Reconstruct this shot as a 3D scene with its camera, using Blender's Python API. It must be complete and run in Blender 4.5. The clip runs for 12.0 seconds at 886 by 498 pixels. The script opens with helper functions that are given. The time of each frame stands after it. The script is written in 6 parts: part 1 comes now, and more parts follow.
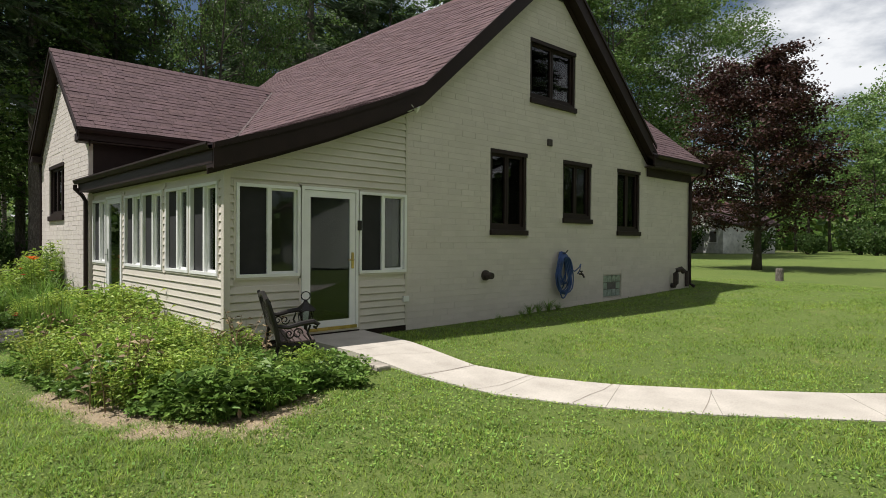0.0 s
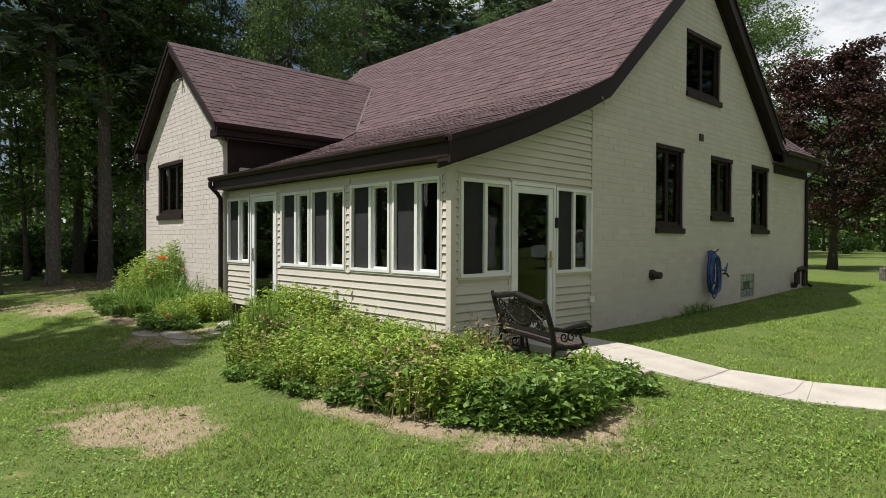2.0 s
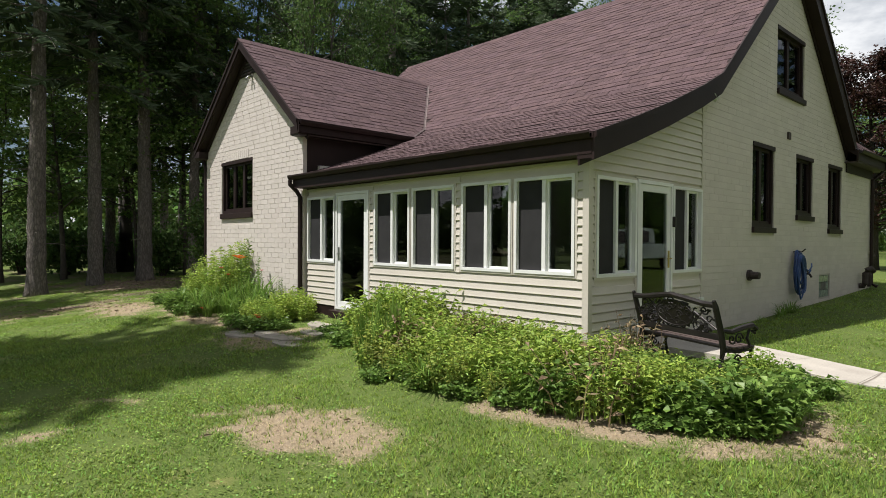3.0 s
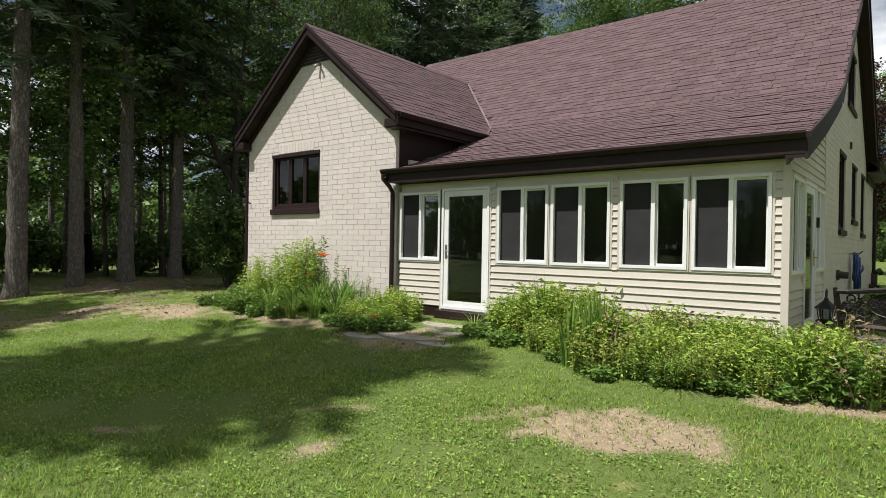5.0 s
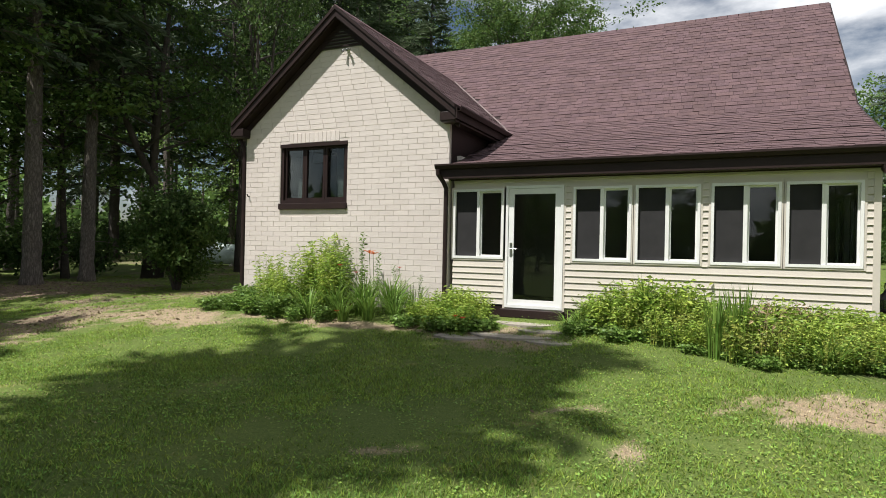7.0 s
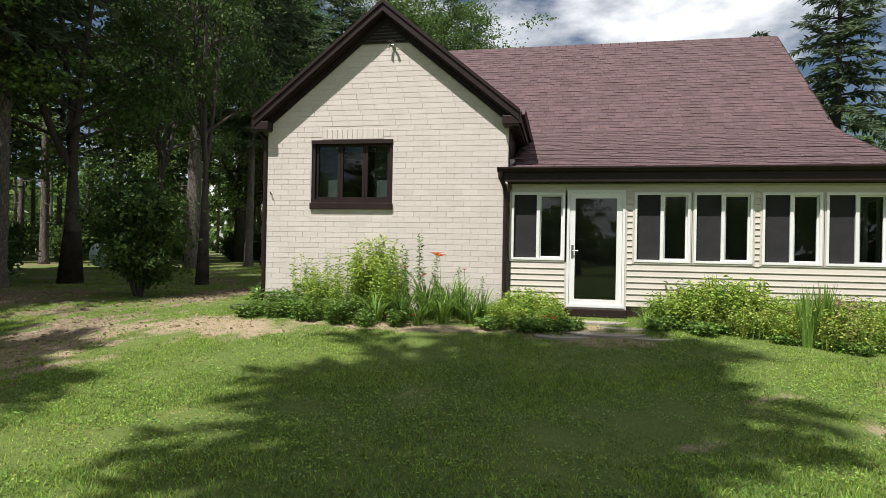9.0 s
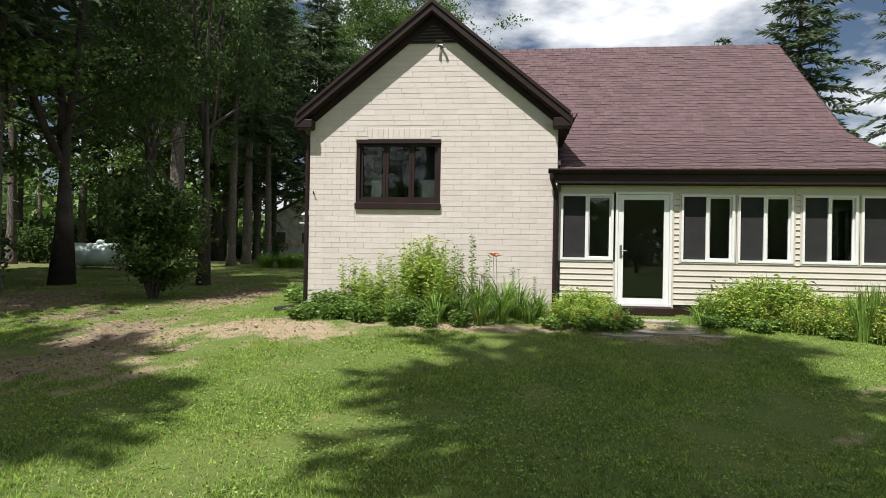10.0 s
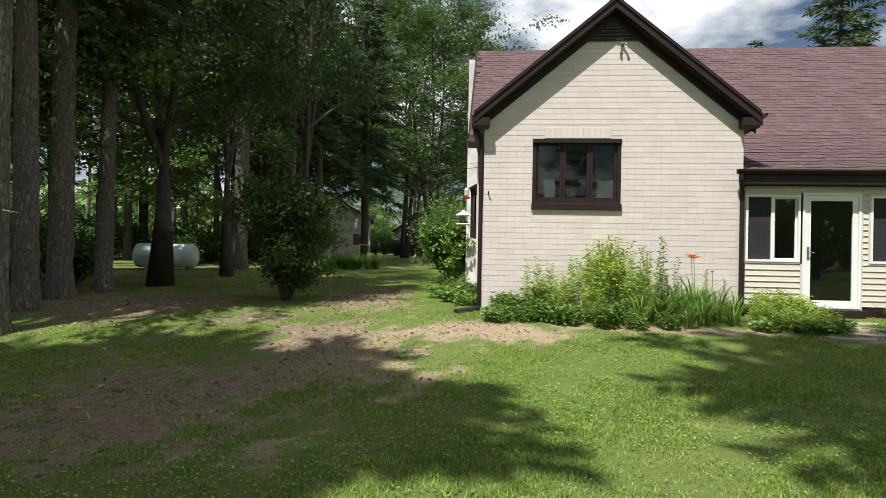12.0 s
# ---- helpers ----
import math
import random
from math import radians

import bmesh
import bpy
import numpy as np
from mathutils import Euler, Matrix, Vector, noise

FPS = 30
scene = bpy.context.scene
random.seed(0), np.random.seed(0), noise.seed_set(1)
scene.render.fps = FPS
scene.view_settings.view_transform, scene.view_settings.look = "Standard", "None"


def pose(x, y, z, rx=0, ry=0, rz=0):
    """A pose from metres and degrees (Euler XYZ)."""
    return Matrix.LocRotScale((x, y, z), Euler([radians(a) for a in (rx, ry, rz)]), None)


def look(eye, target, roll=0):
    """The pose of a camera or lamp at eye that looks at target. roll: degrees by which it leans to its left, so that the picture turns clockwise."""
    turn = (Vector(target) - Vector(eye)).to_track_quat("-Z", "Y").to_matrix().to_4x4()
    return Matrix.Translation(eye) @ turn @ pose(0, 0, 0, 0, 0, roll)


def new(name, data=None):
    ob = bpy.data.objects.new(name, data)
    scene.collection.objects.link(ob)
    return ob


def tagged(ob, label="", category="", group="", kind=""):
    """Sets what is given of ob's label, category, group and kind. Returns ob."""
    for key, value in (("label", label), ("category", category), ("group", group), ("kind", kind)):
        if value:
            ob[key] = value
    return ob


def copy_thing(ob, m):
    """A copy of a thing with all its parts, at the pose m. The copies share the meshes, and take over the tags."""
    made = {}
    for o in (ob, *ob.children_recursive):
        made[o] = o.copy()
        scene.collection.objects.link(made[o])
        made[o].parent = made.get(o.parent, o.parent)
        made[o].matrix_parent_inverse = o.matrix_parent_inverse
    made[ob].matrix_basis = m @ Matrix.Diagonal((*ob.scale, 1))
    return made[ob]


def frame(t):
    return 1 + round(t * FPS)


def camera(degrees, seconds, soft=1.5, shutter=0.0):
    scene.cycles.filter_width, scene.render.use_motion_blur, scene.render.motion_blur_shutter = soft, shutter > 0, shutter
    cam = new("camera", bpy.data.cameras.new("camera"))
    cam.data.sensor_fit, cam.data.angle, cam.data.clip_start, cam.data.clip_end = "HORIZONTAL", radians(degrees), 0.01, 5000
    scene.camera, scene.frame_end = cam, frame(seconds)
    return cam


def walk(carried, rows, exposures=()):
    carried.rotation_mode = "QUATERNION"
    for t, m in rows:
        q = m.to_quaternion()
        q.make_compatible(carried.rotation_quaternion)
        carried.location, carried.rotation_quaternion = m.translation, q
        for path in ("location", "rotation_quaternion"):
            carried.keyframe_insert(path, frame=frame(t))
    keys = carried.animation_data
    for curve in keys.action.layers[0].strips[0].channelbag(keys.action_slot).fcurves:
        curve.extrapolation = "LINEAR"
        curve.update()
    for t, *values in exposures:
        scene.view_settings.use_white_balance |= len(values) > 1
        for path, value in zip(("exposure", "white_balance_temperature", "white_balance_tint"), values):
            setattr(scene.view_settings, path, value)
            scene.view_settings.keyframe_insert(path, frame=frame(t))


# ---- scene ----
cam = camera(72.3, 12.0, soft=0.9)
PATH = [
    (0, (7.592, -3.254, 1.774), (6.129, -1.89, 1.749), 0.4),
    (0.5, (7.093, -3.637, 1.757), (5.628, -2.276, 1.733), 0.3),
    (1, (6.524, -4.055, 1.748), (5.058, -2.695, 1.725), 0.3),
    (1.5, (5.949, -4.546, 1.739), (4.48, -3.188, 1.716), 0.3),
    (2, (5.35, -5.078, 1.725), (3.882, -3.72, 1.701), 0.3),
    (2.5, (4.735, -5.612, 1.718), (3.266, -4.255, 1.693), 0.4),
    (3, (4.119, -6.157, 1.707), (2.652, -4.799, 1.682), 0.4),
    (3.5, (3.459, -6.737, 1.698), (2.01, -5.36, 1.671), 0.4),
    (3.7, (3.189, -6.973, 1.696), (1.754, -5.58, 1.667), 0.5),
    (5.3, (0.934, -8.681, 1.529), (-0.265, -7.08, 1.524), 1.0),
    (5.5, (0.624, -8.872, 1.519), (-0.532, -7.241, 1.514), 1.0),
    (6, (-0.184, -9.347, 1.507), (-1.222, -7.637, 1.502), 1.0),
    (6.5, (-1.047, -9.751, 1.469), (-1.983, -7.983, 1.469), 1.1),
    (7, (-1.926, -10.135, 1.444), (-2.768, -8.32, 1.446), 1.2),
    (7.5, (-2.798, -10.454, 1.431), (-3.548, -8.6, 1.433), 1.3),
    (9.5, (-6.429, -11.507, 1.418), (-6.711, -9.527, 1.425), 1.0),
    (10, (-7.342, -11.631, 1.434), (-7.565, -9.644, 1.438), 1.0),
    (10.5, (-8.256, -11.707, 1.42), (-8.456, -9.717, 1.424), 1.1),
    (11, (-9.177, -11.741, 1.394), (-9.366, -9.75, 1.401), 1.1),
    (11.5, (-10.086, -11.747, 1.384), (-10.27, -9.755, 1.391), 1.1),
    (12, (-10.978, -11.769, 1.373), (-11.162, -9.778, 1.381), 1.1),
]
walk(cam, [(t, look(eye, target, roll)) for t, eye, target, roll in PATH],
     exposures=[(0.0, 0.33), (3.5, 0.4), (5.5, 0.5), (9.5, 0.58), (12.0, 0.65)])

# ---- light: clear sky with white clouds, high sun from the south-west ----
SUN = Vector((-0.25, -0.44, 1.0)).normalized()
world = bpy.data.worlds.new("sky")
scene.world = world
world.use_nodes = True
wn, wl = world.node_tree.nodes, world.node_tree.links
wn.clear()
w_out = wn.new("ShaderNodeOutputWorld")
w_bg = wn.new("ShaderNodeBackground")
w_sky = wn.new("ShaderNodeTexSky")
w_sky.sky_type = "NISHITA"
w_sky.sun_disc = False
w_sky.sun_elevation = math.asin(SUN.z)
w_sky.sun_rotation = math.atan2(SUN.x, SUN.y)
w_sky.air_density, w_sky.dust_density, w_sky.ozone_density = 1.0, 0.6, 1.5
w_tc = wn.new("ShaderNodeTexCoord")
w_map = wn.new("ShaderNodeMapping")
w_map.inputs["Scale"].default_value = (1.6, 1.6, 4.0)
w_map.inputs["Location"].default_value = (0.35, 0.1, 0.2)
w_noise = wn.new("ShaderNodeTexNoise")
w_noise.inputs["Scale"].default_value = 1.5
w_noise.inputs["Detail"].default_value = 9.0
w_noise.inputs["Roughness"].default_value = 0.55
w_ramp = wn.new("ShaderNodeValToRGB")
w_ramp.color_ramp.elements[0].position, w_ramp.color_ramp.elements[1].position = 0.455, 0.58
w_mix = wn.new("ShaderNodeMix")
w_mix.data_type = "RGBA"
w_mix.inputs["B"].default_value = (17.0, 17.3, 17.8, 1)
wl.new(w_tc.outputs["Generated"], w_map.inputs["Vector"])
wl.new(w_map.outputs["Vector"], w_noise.inputs["Vector"])
w_sep = wn.new("ShaderNodeSeparateXYZ")
w_east = wn.new("ShaderNodeMath")   # clouds thicken towards the east
w_east.operation = "MULTIPLY_ADD"
w_east.inputs[1].default_value = 0.06
wl.new(w_tc.outputs["Generated"], w_sep.inputs["Vector"])
wl.new(w_sep.outputs["X"], w_east.inputs[0])
wl.new(w_noise.outputs["Fac"], w_east.inputs[2])
wl.new(w_east.outputs["Value"], w_ramp.inputs["Fac"])
wl.new(w_ramp.outputs["Color"], w_mix.inputs["Factor"])
wl.new(w_sky.outputs["Color"], w_mix.inputs["A"])
wl.new(w_mix.outputs["Result"], w_bg.inputs["Color"])
w_bg.inputs["Strength"].default_value = 0.043
wl.new(w_bg.outputs["Background"], w_out.inputs["Surface"])

sun_data = bpy.data.lights.new("sun", "SUN")
sun_data.energy, sun_data.angle, sun_data.color = 5.0, radians(0.53), (1.0, 0.965, 0.925)
sun = new("sun", sun_data)
sun.matrix_world = look(SUN * 60, (0, 0, 0))


# ---- materials ----
def material(name, base, rough=0.7, vary=0.25, scale=8.0, fine=90.0, bump=0.2, metal=0.0, tint=None, per=None, spec=0.5, transl=0.0):
    """A surface with variation at two scales. tint: second colour in the large stains. per: 'object' or 'island' adds a value shift for each piece."""
    m = bpy.data.materials.new(name)
    m.use_nodes = True
    n, l = m.node_tree.nodes, m.node_tree.links
    b = n["Principled BSDF"]
    big = n.new("ShaderNodeTexNoise")
    big.inputs["Scale"].default_value, big.inputs["Detail"].default_value = scale, 5
    sm = n.new("ShaderNodeTexNoise")
    sm.inputs["Scale"].default_value, sm.inputs["Detail"].default_value = fine, 4
    geo = n.new("ShaderNodeNewGeometry")
    for t in (big, sm):
        l.new(geo.outputs["Position"], t.inputs["Vector"])
    mix = n.new("ShaderNodeMix")
    mix.data_type = "RGBA"
    mix.inputs["A"].default_value = (*base, 1)
    other = tint or tuple(c * 0.6 for c in base)
    mix.inputs["B"].default_value = (*other, 1)
    ramp = n.new("ShaderNodeMapRange")
    ramp.inputs["From Min"].default_value, ramp.inputs["From Max"].default_value = 0.35, 0.7
    l.new(big.outputs["Fac"], ramp.inputs["Value"])
    l.new(ramp.outputs["Result"], mix.inputs["Factor"])
    hsv = n.new("ShaderNodeHueSaturation")
    l.new(mix.outputs["Result"], hsv.inputs["Color"])
    val = n.new("ShaderNodeMapRange")
    val.inputs["From Min"].default_value, val.inputs["From Max"].default_value = 0.25, 0.75
    val.inputs["To Min"].default_value, val.inputs["To Max"].default_value = 1 - vary, 1 + vary
    l.new(sm.outputs["Fac"], val.inputs["Value"])
    last = val.outputs["Result"]
    if per:
        if per[0] == "object":
            src = n.new("ShaderNodeObjectInfo").outputs["Random"]
        else:
            src = geo.outputs["Random Per Island"]
        pr = n.new("ShaderNodeMapRange")
        pr.inputs["To Min"].default_value, pr.inputs["To Max"].default_value = 1 - per[1], 1 + per[1]
        l.new(src, pr.inputs["Value"])
        mul = n.new("ShaderNodeMath")
        mul.operation = "MULTIPLY"
        l.new(last, mul.inputs[0])
        l.new(pr.outputs["Result"], mul.inputs[1])
        last = mul.outputs["Value"]
        if len(per) > 2:
            hr = n.new("ShaderNodeMapRange")
            hr.inputs["To Min"].default_value, hr.inputs["To Max"].default_value = 0.5 - per[2], 0.5 + per[2]
            wh = n.new("ShaderNodeTexWhiteNoise")
            wh.noise_dimensions = "1D"
            l.new(src, wh.inputs["W"])
            l.new(wh.outputs["Value"], hr.inputs["Value"])
            l.new(hr.outputs["Result"], hsv.inputs["Hue"])
    l.new(last, hsv.inputs["Value"])
    l.new(hsv.outputs["Color"], b.inputs["Base Color"])
    b.inputs["Roughness"].default_value = rough
    b.inputs["Metallic"].default_value = metal
    b.inputs["Specular IOR Level"].default_value = spec
    if bump:
        bp = n.new("ShaderNodeBump")
        bp.inputs["Strength"].default_value, bp.inputs["Distance"].default_value = bump, 0.01
        l.new(sm.outputs["Fac"], bp.inputs["Height"])
        l.new(bp.outputs["Normal"], b.inputs["Normal"])
    if transl:
        tr = n.new("ShaderNodeBsdfTranslucent")
        l.new(hsv.outputs["Color"], tr.inputs["Color"])
        mx = n.new("ShaderNodeMixShader")
        mx.inputs["Fac"].default_value = transl
        l.new(b.outputs["BSDF"], mx.inputs[1])
        l.new(tr.outputs["BSDF"], mx.inputs[2])
        l.new(mx.outputs["Shader"], n["Material Output"].inputs["Surface"])
    return m


M_BRICK = material("painted_brick", (0.61, 0.55, 0.51), 0.6, 0.06, 2.5, 60, 0.35, tint=(0.575, 0.515, 0.475), per=("object", 0.04))
M_BRICKS = material("painted_bricks", (0.61, 0.55, 0.51), 0.6, 0.06, 2.5, 60, 0.35, tint=(0.575, 0.515, 0.475), per=("island", 0.04))
M_MORTAR = material("painted_mortar", (0.58, 0.522, 0.482), 0.7, 0.08, 3, 70, 0.3, tint=(0.54, 0.477, 0.425))
M_SIDING = material("vinyl_siding", (0.58, 0.53, 0.465), 0.45, 0.03, 1.5, 40, 0.05, tint=(0.54, 0.495, 0.43))
M_TRIM = material("brown_trim", (0.027, 0.016, 0.0145), 0.5, 0.12, 3, 50, 0.1, tint=(0.02, 0.012, 0.0115), spec=0.2)
M_SOFFIT = material("brown_soffit", (0.05, 0.03, 0.026), 0.6, 0.1, 3, 50, 0.1)
M_SHINGLE = material("asphalt_shingle", (0.115, 0.073, 0.076), 0.9, 0.3, 6, 240, 0.6, tint=(0.092, 0.059, 0.063), per=("object", 0.15, 0.012), spec=0.25)
M_SHINGLES = material("asphalt_shingles", (0.115, 0.073, 0.076), 0.9, 0.3, 6, 240, 0.6, tint=(0.092, 0.059, 0.063), per=("island", 0.15, 0.012), spec=0.25)
M_WHITE = material("white_vinyl", (0.78, 0.78, 0.76), 0.35, 0.02, 3, 60, 0.03, tint=(0.72, 0.72, 0.7))
M_SCREEN = material("insect_screen", (0.017, 0.016, 0.017), 0.8, 0.1, 4, 300, 0.1)
M_CONCRETE = material("concrete", (0.46, 0.42, 0.365), 0.85, 0.18, 2.6, 70, 0.3, tint=(0.36, 0.325, 0.28))
M_STONE = material("worn_flagstone", (0.36, 0.32, 0.27), 0.9, 0.2, 5, 60, 0.4)
M_IRON = material("black_iron", (0.02, 0.016, 0.015), 0.45, 0.2, 6, 90, 0.2, metal=0.3)
M_BENCHWOOD = material("weathered_brown_wood", (0.085, 0.058, 0.052), 0.6, 0.2, 6, 60, 0.3)
M_HOSE = material("blue_hose", (0.03, 0.075, 0.24), 0.4, 0.1, 5, 50, 0.1)
M_RUST = material("rusty_pipe", (0.05, 0.035, 0.03), 0.7, 0.3, 20, 80, 0.4)
M_TANK = material("tank_paint", (0.62, 0.74, 0.68), 0.4, 0.06, 2, 40, 0.08)
M_BRASS = material("brass", (0.55, 0.4, 0.13), 0.3, 0.1, 9, 60, 0.0, metal=1.0)
M_SILVER = material("satin_metal", (0.5, 0.5, 0.5), 0.3, 0.1, 9, 60, 0.0, metal=1.0)
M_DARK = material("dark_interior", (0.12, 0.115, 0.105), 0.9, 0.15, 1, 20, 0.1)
M_FLOORIN = material("porch_boards", (0.2, 0.18, 0.155), 0.7, 0.15, 2, 30, 0.1)
M_WHITEPAINT = material("white_paint", (0.72, 0.71, 0.68), 0.6, 0.05, 2, 30, 0.1)
M_BARKDARK = material("dark_bark", (0.075, 0.062, 0.052), 0.95, 0.35, 3, 30, 0.9)


def bark_material(name, light, dark, plate):
    """Furrowed bark: tall plates between dark cracks."""
    m = bpy.data.materials.new(name)
    m.use_nodes = True
    n, l = m.node_tree.nodes, m.node_tree.links
    b = n["Principled BSDF"]
    tc = n.new("ShaderNodeTexCoord")
    mp = n.new("ShaderNodeMapping")
    mp.inputs["Scale"].default_value = (1, 1, 0.28)
    l.new(tc.outputs["Object"], mp.inputs["Vector"])
    ns = n.new("ShaderNodeTexNoise")
    ns.inputs["Scale"].default_value, ns.inputs["Detail"].default_value, ns.inputs["Roughness"].default_value = plate * 0.8, 6, 0.65
    l.new(mp.outputs["Vector"], ns.inputs["Vector"])
    vo = n.new("ShaderNodeTexVoronoi")
    vo.feature = "DISTANCE_TO_EDGE"
    vo.inputs["Scale"].default_value = plate
    wob = n.new("ShaderNodeMix")
    wob.data_type = "VECTOR"
    wob.inputs["Factor"].default_value = 0.12
    l.new(mp.outputs["Vector"], wob.inputs["A"])
    l.new(ns.outputs["Color"], wob.inputs["B"])
    l.new(wob.outputs["Result"], vo.inputs["Vector"])
    rg = n.new("ShaderNodeMapRange")
    rg.inputs["From Max"].default_value = 0.22
    l.new(vo.outputs["Distance"], rg.inputs["Value"])
    mul = n.new("ShaderNodeMath")
    mul.operation = "MULTIPLY"
    l.new(rg.outputs["Result"], mul.inputs[0])
    l.new(ns.outputs["Fac"], mul.inputs[1])
    mx = n.new("ShaderNodeMix")
    mx.data_type = "RGBA"
    mx.inputs["A"].default_value, mx.inputs["B"].default_value = (*dark, 1), (*light, 1)
    st = n.new("ShaderNodeMapRange")
    st.inputs["From Max"].default_value = 0.6
    l.new(mul.outputs["Value"], st.inputs["Value"])
    l.new(st.outputs["Result"], mx.inputs["Factor"])
    l.new(mx.outputs["Result"], b.inputs["Base Color"])
    b.inputs["Roughness"].default_value = 0.95
    bp = n.new("ShaderNodeBump")
    bp.inputs["Strength"].default_value, bp.inputs["Distance"].default_value = 1.0, 0.05
    l.new(mul.outputs["Value"], bp.inputs["Height"])
    l.new(bp.outputs["Normal"], b.inputs["Normal"])
    return m


M_BARKPINE = bark_material("furrowed_pine_bark", (0.25, 0.215, 0.185), (0.11, 0.092, 0.08), 18)
M_LEAF = material("maple_leaf", (0.088, 0.145, 0.038), 0.45, 0.2, 0.6, 14, 0.0, tint=(0.065, 0.11, 0.036), per=("island", 0.35, 0.02), spec=0.2, transl=0.5)
M_LEAFLIT = material("light_leaf", (0.16, 0.245, 0.065), 0.45, 0.2, 0.8, 14, 0.0, tint=(0.10, 0.17, 0.05), per=("island", 0.35, 0.02), spec=0.2, transl=0.35)
M_LEAFMID = material("full_green_leaf", (0.12, 0.19, 0.05), 0.5, 0.2, 0.7, 14, 0.0, tint=(0.075, 0.13, 0.036), per=("island", 0.35, 0.02), spec=0.2, transl=0.35)
M_NEEDLE = material("needles", (0.1, 0.14, 0.07), 0.6, 0.25, 0.7, 16, 0.0, tint=(0.055, 0.08, 0.046), per=("island", 0.35, 0.02), spec=0.2, transl=0.32)
M_REDLEAF = material("red_leaf", (0.06, 0.027, 0.021), 0.5, 0.25, 0.8, 14, 0.0, tint=(0.04, 0.022, 0.016), per=("island", 0.4, 0.03), spec=0.2, transl=0.2)
M_PLANT = material("bed_leaf", (0.35, 0.44, 0.085), 0.42, 0.2, 2.2, 20, 0.0, tint=(0.19, 0.30, 0.05), per=("island", 0.35, 0.02), spec=0.2, transl=0.35)
M_PLANTMIX = material("mixed_leaf", (0.30, 0.41, 0.08), 0.45, 0.2, 3.0, 20, 0.0, tint=(0.30, 0.33, 0.08), per=("island", 0.5, 0.03), spec=0.2, transl=0.35)
M_PLANTDARK = material("broad_leaf", (0.17, 0.28, 0.06), 0.4, 0.2, 2.2, 20, 0.0, per=("island", 0.35, 0.015), spec=0.2, transl=0.3)
M_BLADE = material("blade_leaf", (0.19, 0.31, 0.06), 0.45, 0.2, 3, 20, 0.0, per=("island", 0.3, 0.015), spec=0.2, transl=0.35)
M_STEMDRY = material("dry_stem", (0.26, 0.19, 0.10), 0.8, 0.2, 4, 20, 0.0, per=("island", 0.35, 0.02))
M_FLOWERO = material("orange_petal", (0.75, 0.16, 0.01), 0.5, 0.1, 9, 40, 0.0, transl=0.3)
M_FLOWERR = material("red_petal", (0.5, 0.015, 0.012), 0.5, 0.1, 9, 40, 0.0, transl=0.3)
M_GRASS = material("grass_blades", (0.25, 0.35, 0.06), 0.5, 0.25, 0.8, 5, 0.0, tint=(0.15, 0.24, 0.045), per=("island", 0.55, 0.03), spec=0.2, transl=0.45)
M_BLOCK = material("cloudy_glass_block", (0.30, 0.35, 0.32), 0.15, 0.2, 12, 40, 0.3)
M_CURTAIN = material("curtain", (0.13, 0.15, 0.135), 0.9, 0.15, 5, 60, 0.2)
M_LITTER = material("leaf_litter", (0.30, 0.225, 0.155), 0.9, 0.2, 5, 40, 0.0, per=("island", 0.3, 0.02))
M_STRAW = material("dry_straw", (0.50, 0.41, 0.25), 0.85, 0.2, 1.5, 30, 0.0, tint=(0.38, 0.29, 0.17), per=("island", 0.4, 0.02), transl=0.2)
M_CLOVER = material("clover_leaf", (0.26, 0.38, 0.08), 0.5, 0.2, 1.2, 12, 0.0, tint=(0.17, 0.28, 0.06), per=("island", 0.45, 0.03), spec=0.2, transl=0.4)
M_CLAY = material("white_ceramic", (0.7, 0.7, 0.68), 0.4, 0.03)


def glass_material():
    m = bpy.data.materials.new("window_glass")
    m.use_nodes = True
    n, l = m.node_tree.nodes, m.node_tree.links
    n.remove(n["Principled BSDF"])
    tr = n.new("ShaderNodeBsdfTransparent")
    tr.inputs["Color"].default_value = (0.6, 0.65, 0.63, 1)
    gl = n.new("ShaderNodeBsdfGlossy")
    gl.inputs["Roughness"].default_value = 0.015
    fr = n.new("ShaderNodeFresnel")
    fr.inputs["IOR"].default_value = 1.5
    tc = n.new("ShaderNodeTexCoord")
    ns = n.new("ShaderNodeTexNoise")
    ns.inputs["Scale"].default_value = 1.3
    bp = n.new("ShaderNodeBump")
    bp.inputs["Strength"].default_value, bp.inputs["Distance"].default_value = 0.06, 0.03
    l.new(tc.outputs["Object"], ns.inputs["Vector"])
    l.new(ns.outputs["Fac"], bp.inputs["Height"])
    l.new(bp.outputs["Normal"], gl.inputs["Normal"])
    mx = n.new("ShaderNodeMixShader")
    l.new(fr.outputs["Fac"], mx.inputs["Fac"])
    l.new(tr.outputs["BSDF"], mx.inputs[1])
    l.new(gl.outputs["BSDF"], mx.inputs[2])
    l.new(mx.outputs["Shader"], n["Material Output"].inputs["Surface"])
    return m


M_GLASS = glass_material()


# ---- building tools ----
def smooth(a, b, v):
    t = np.clip((v - a) / (b - a), 0, 1)
    return t * t * (3 - 2 * t)


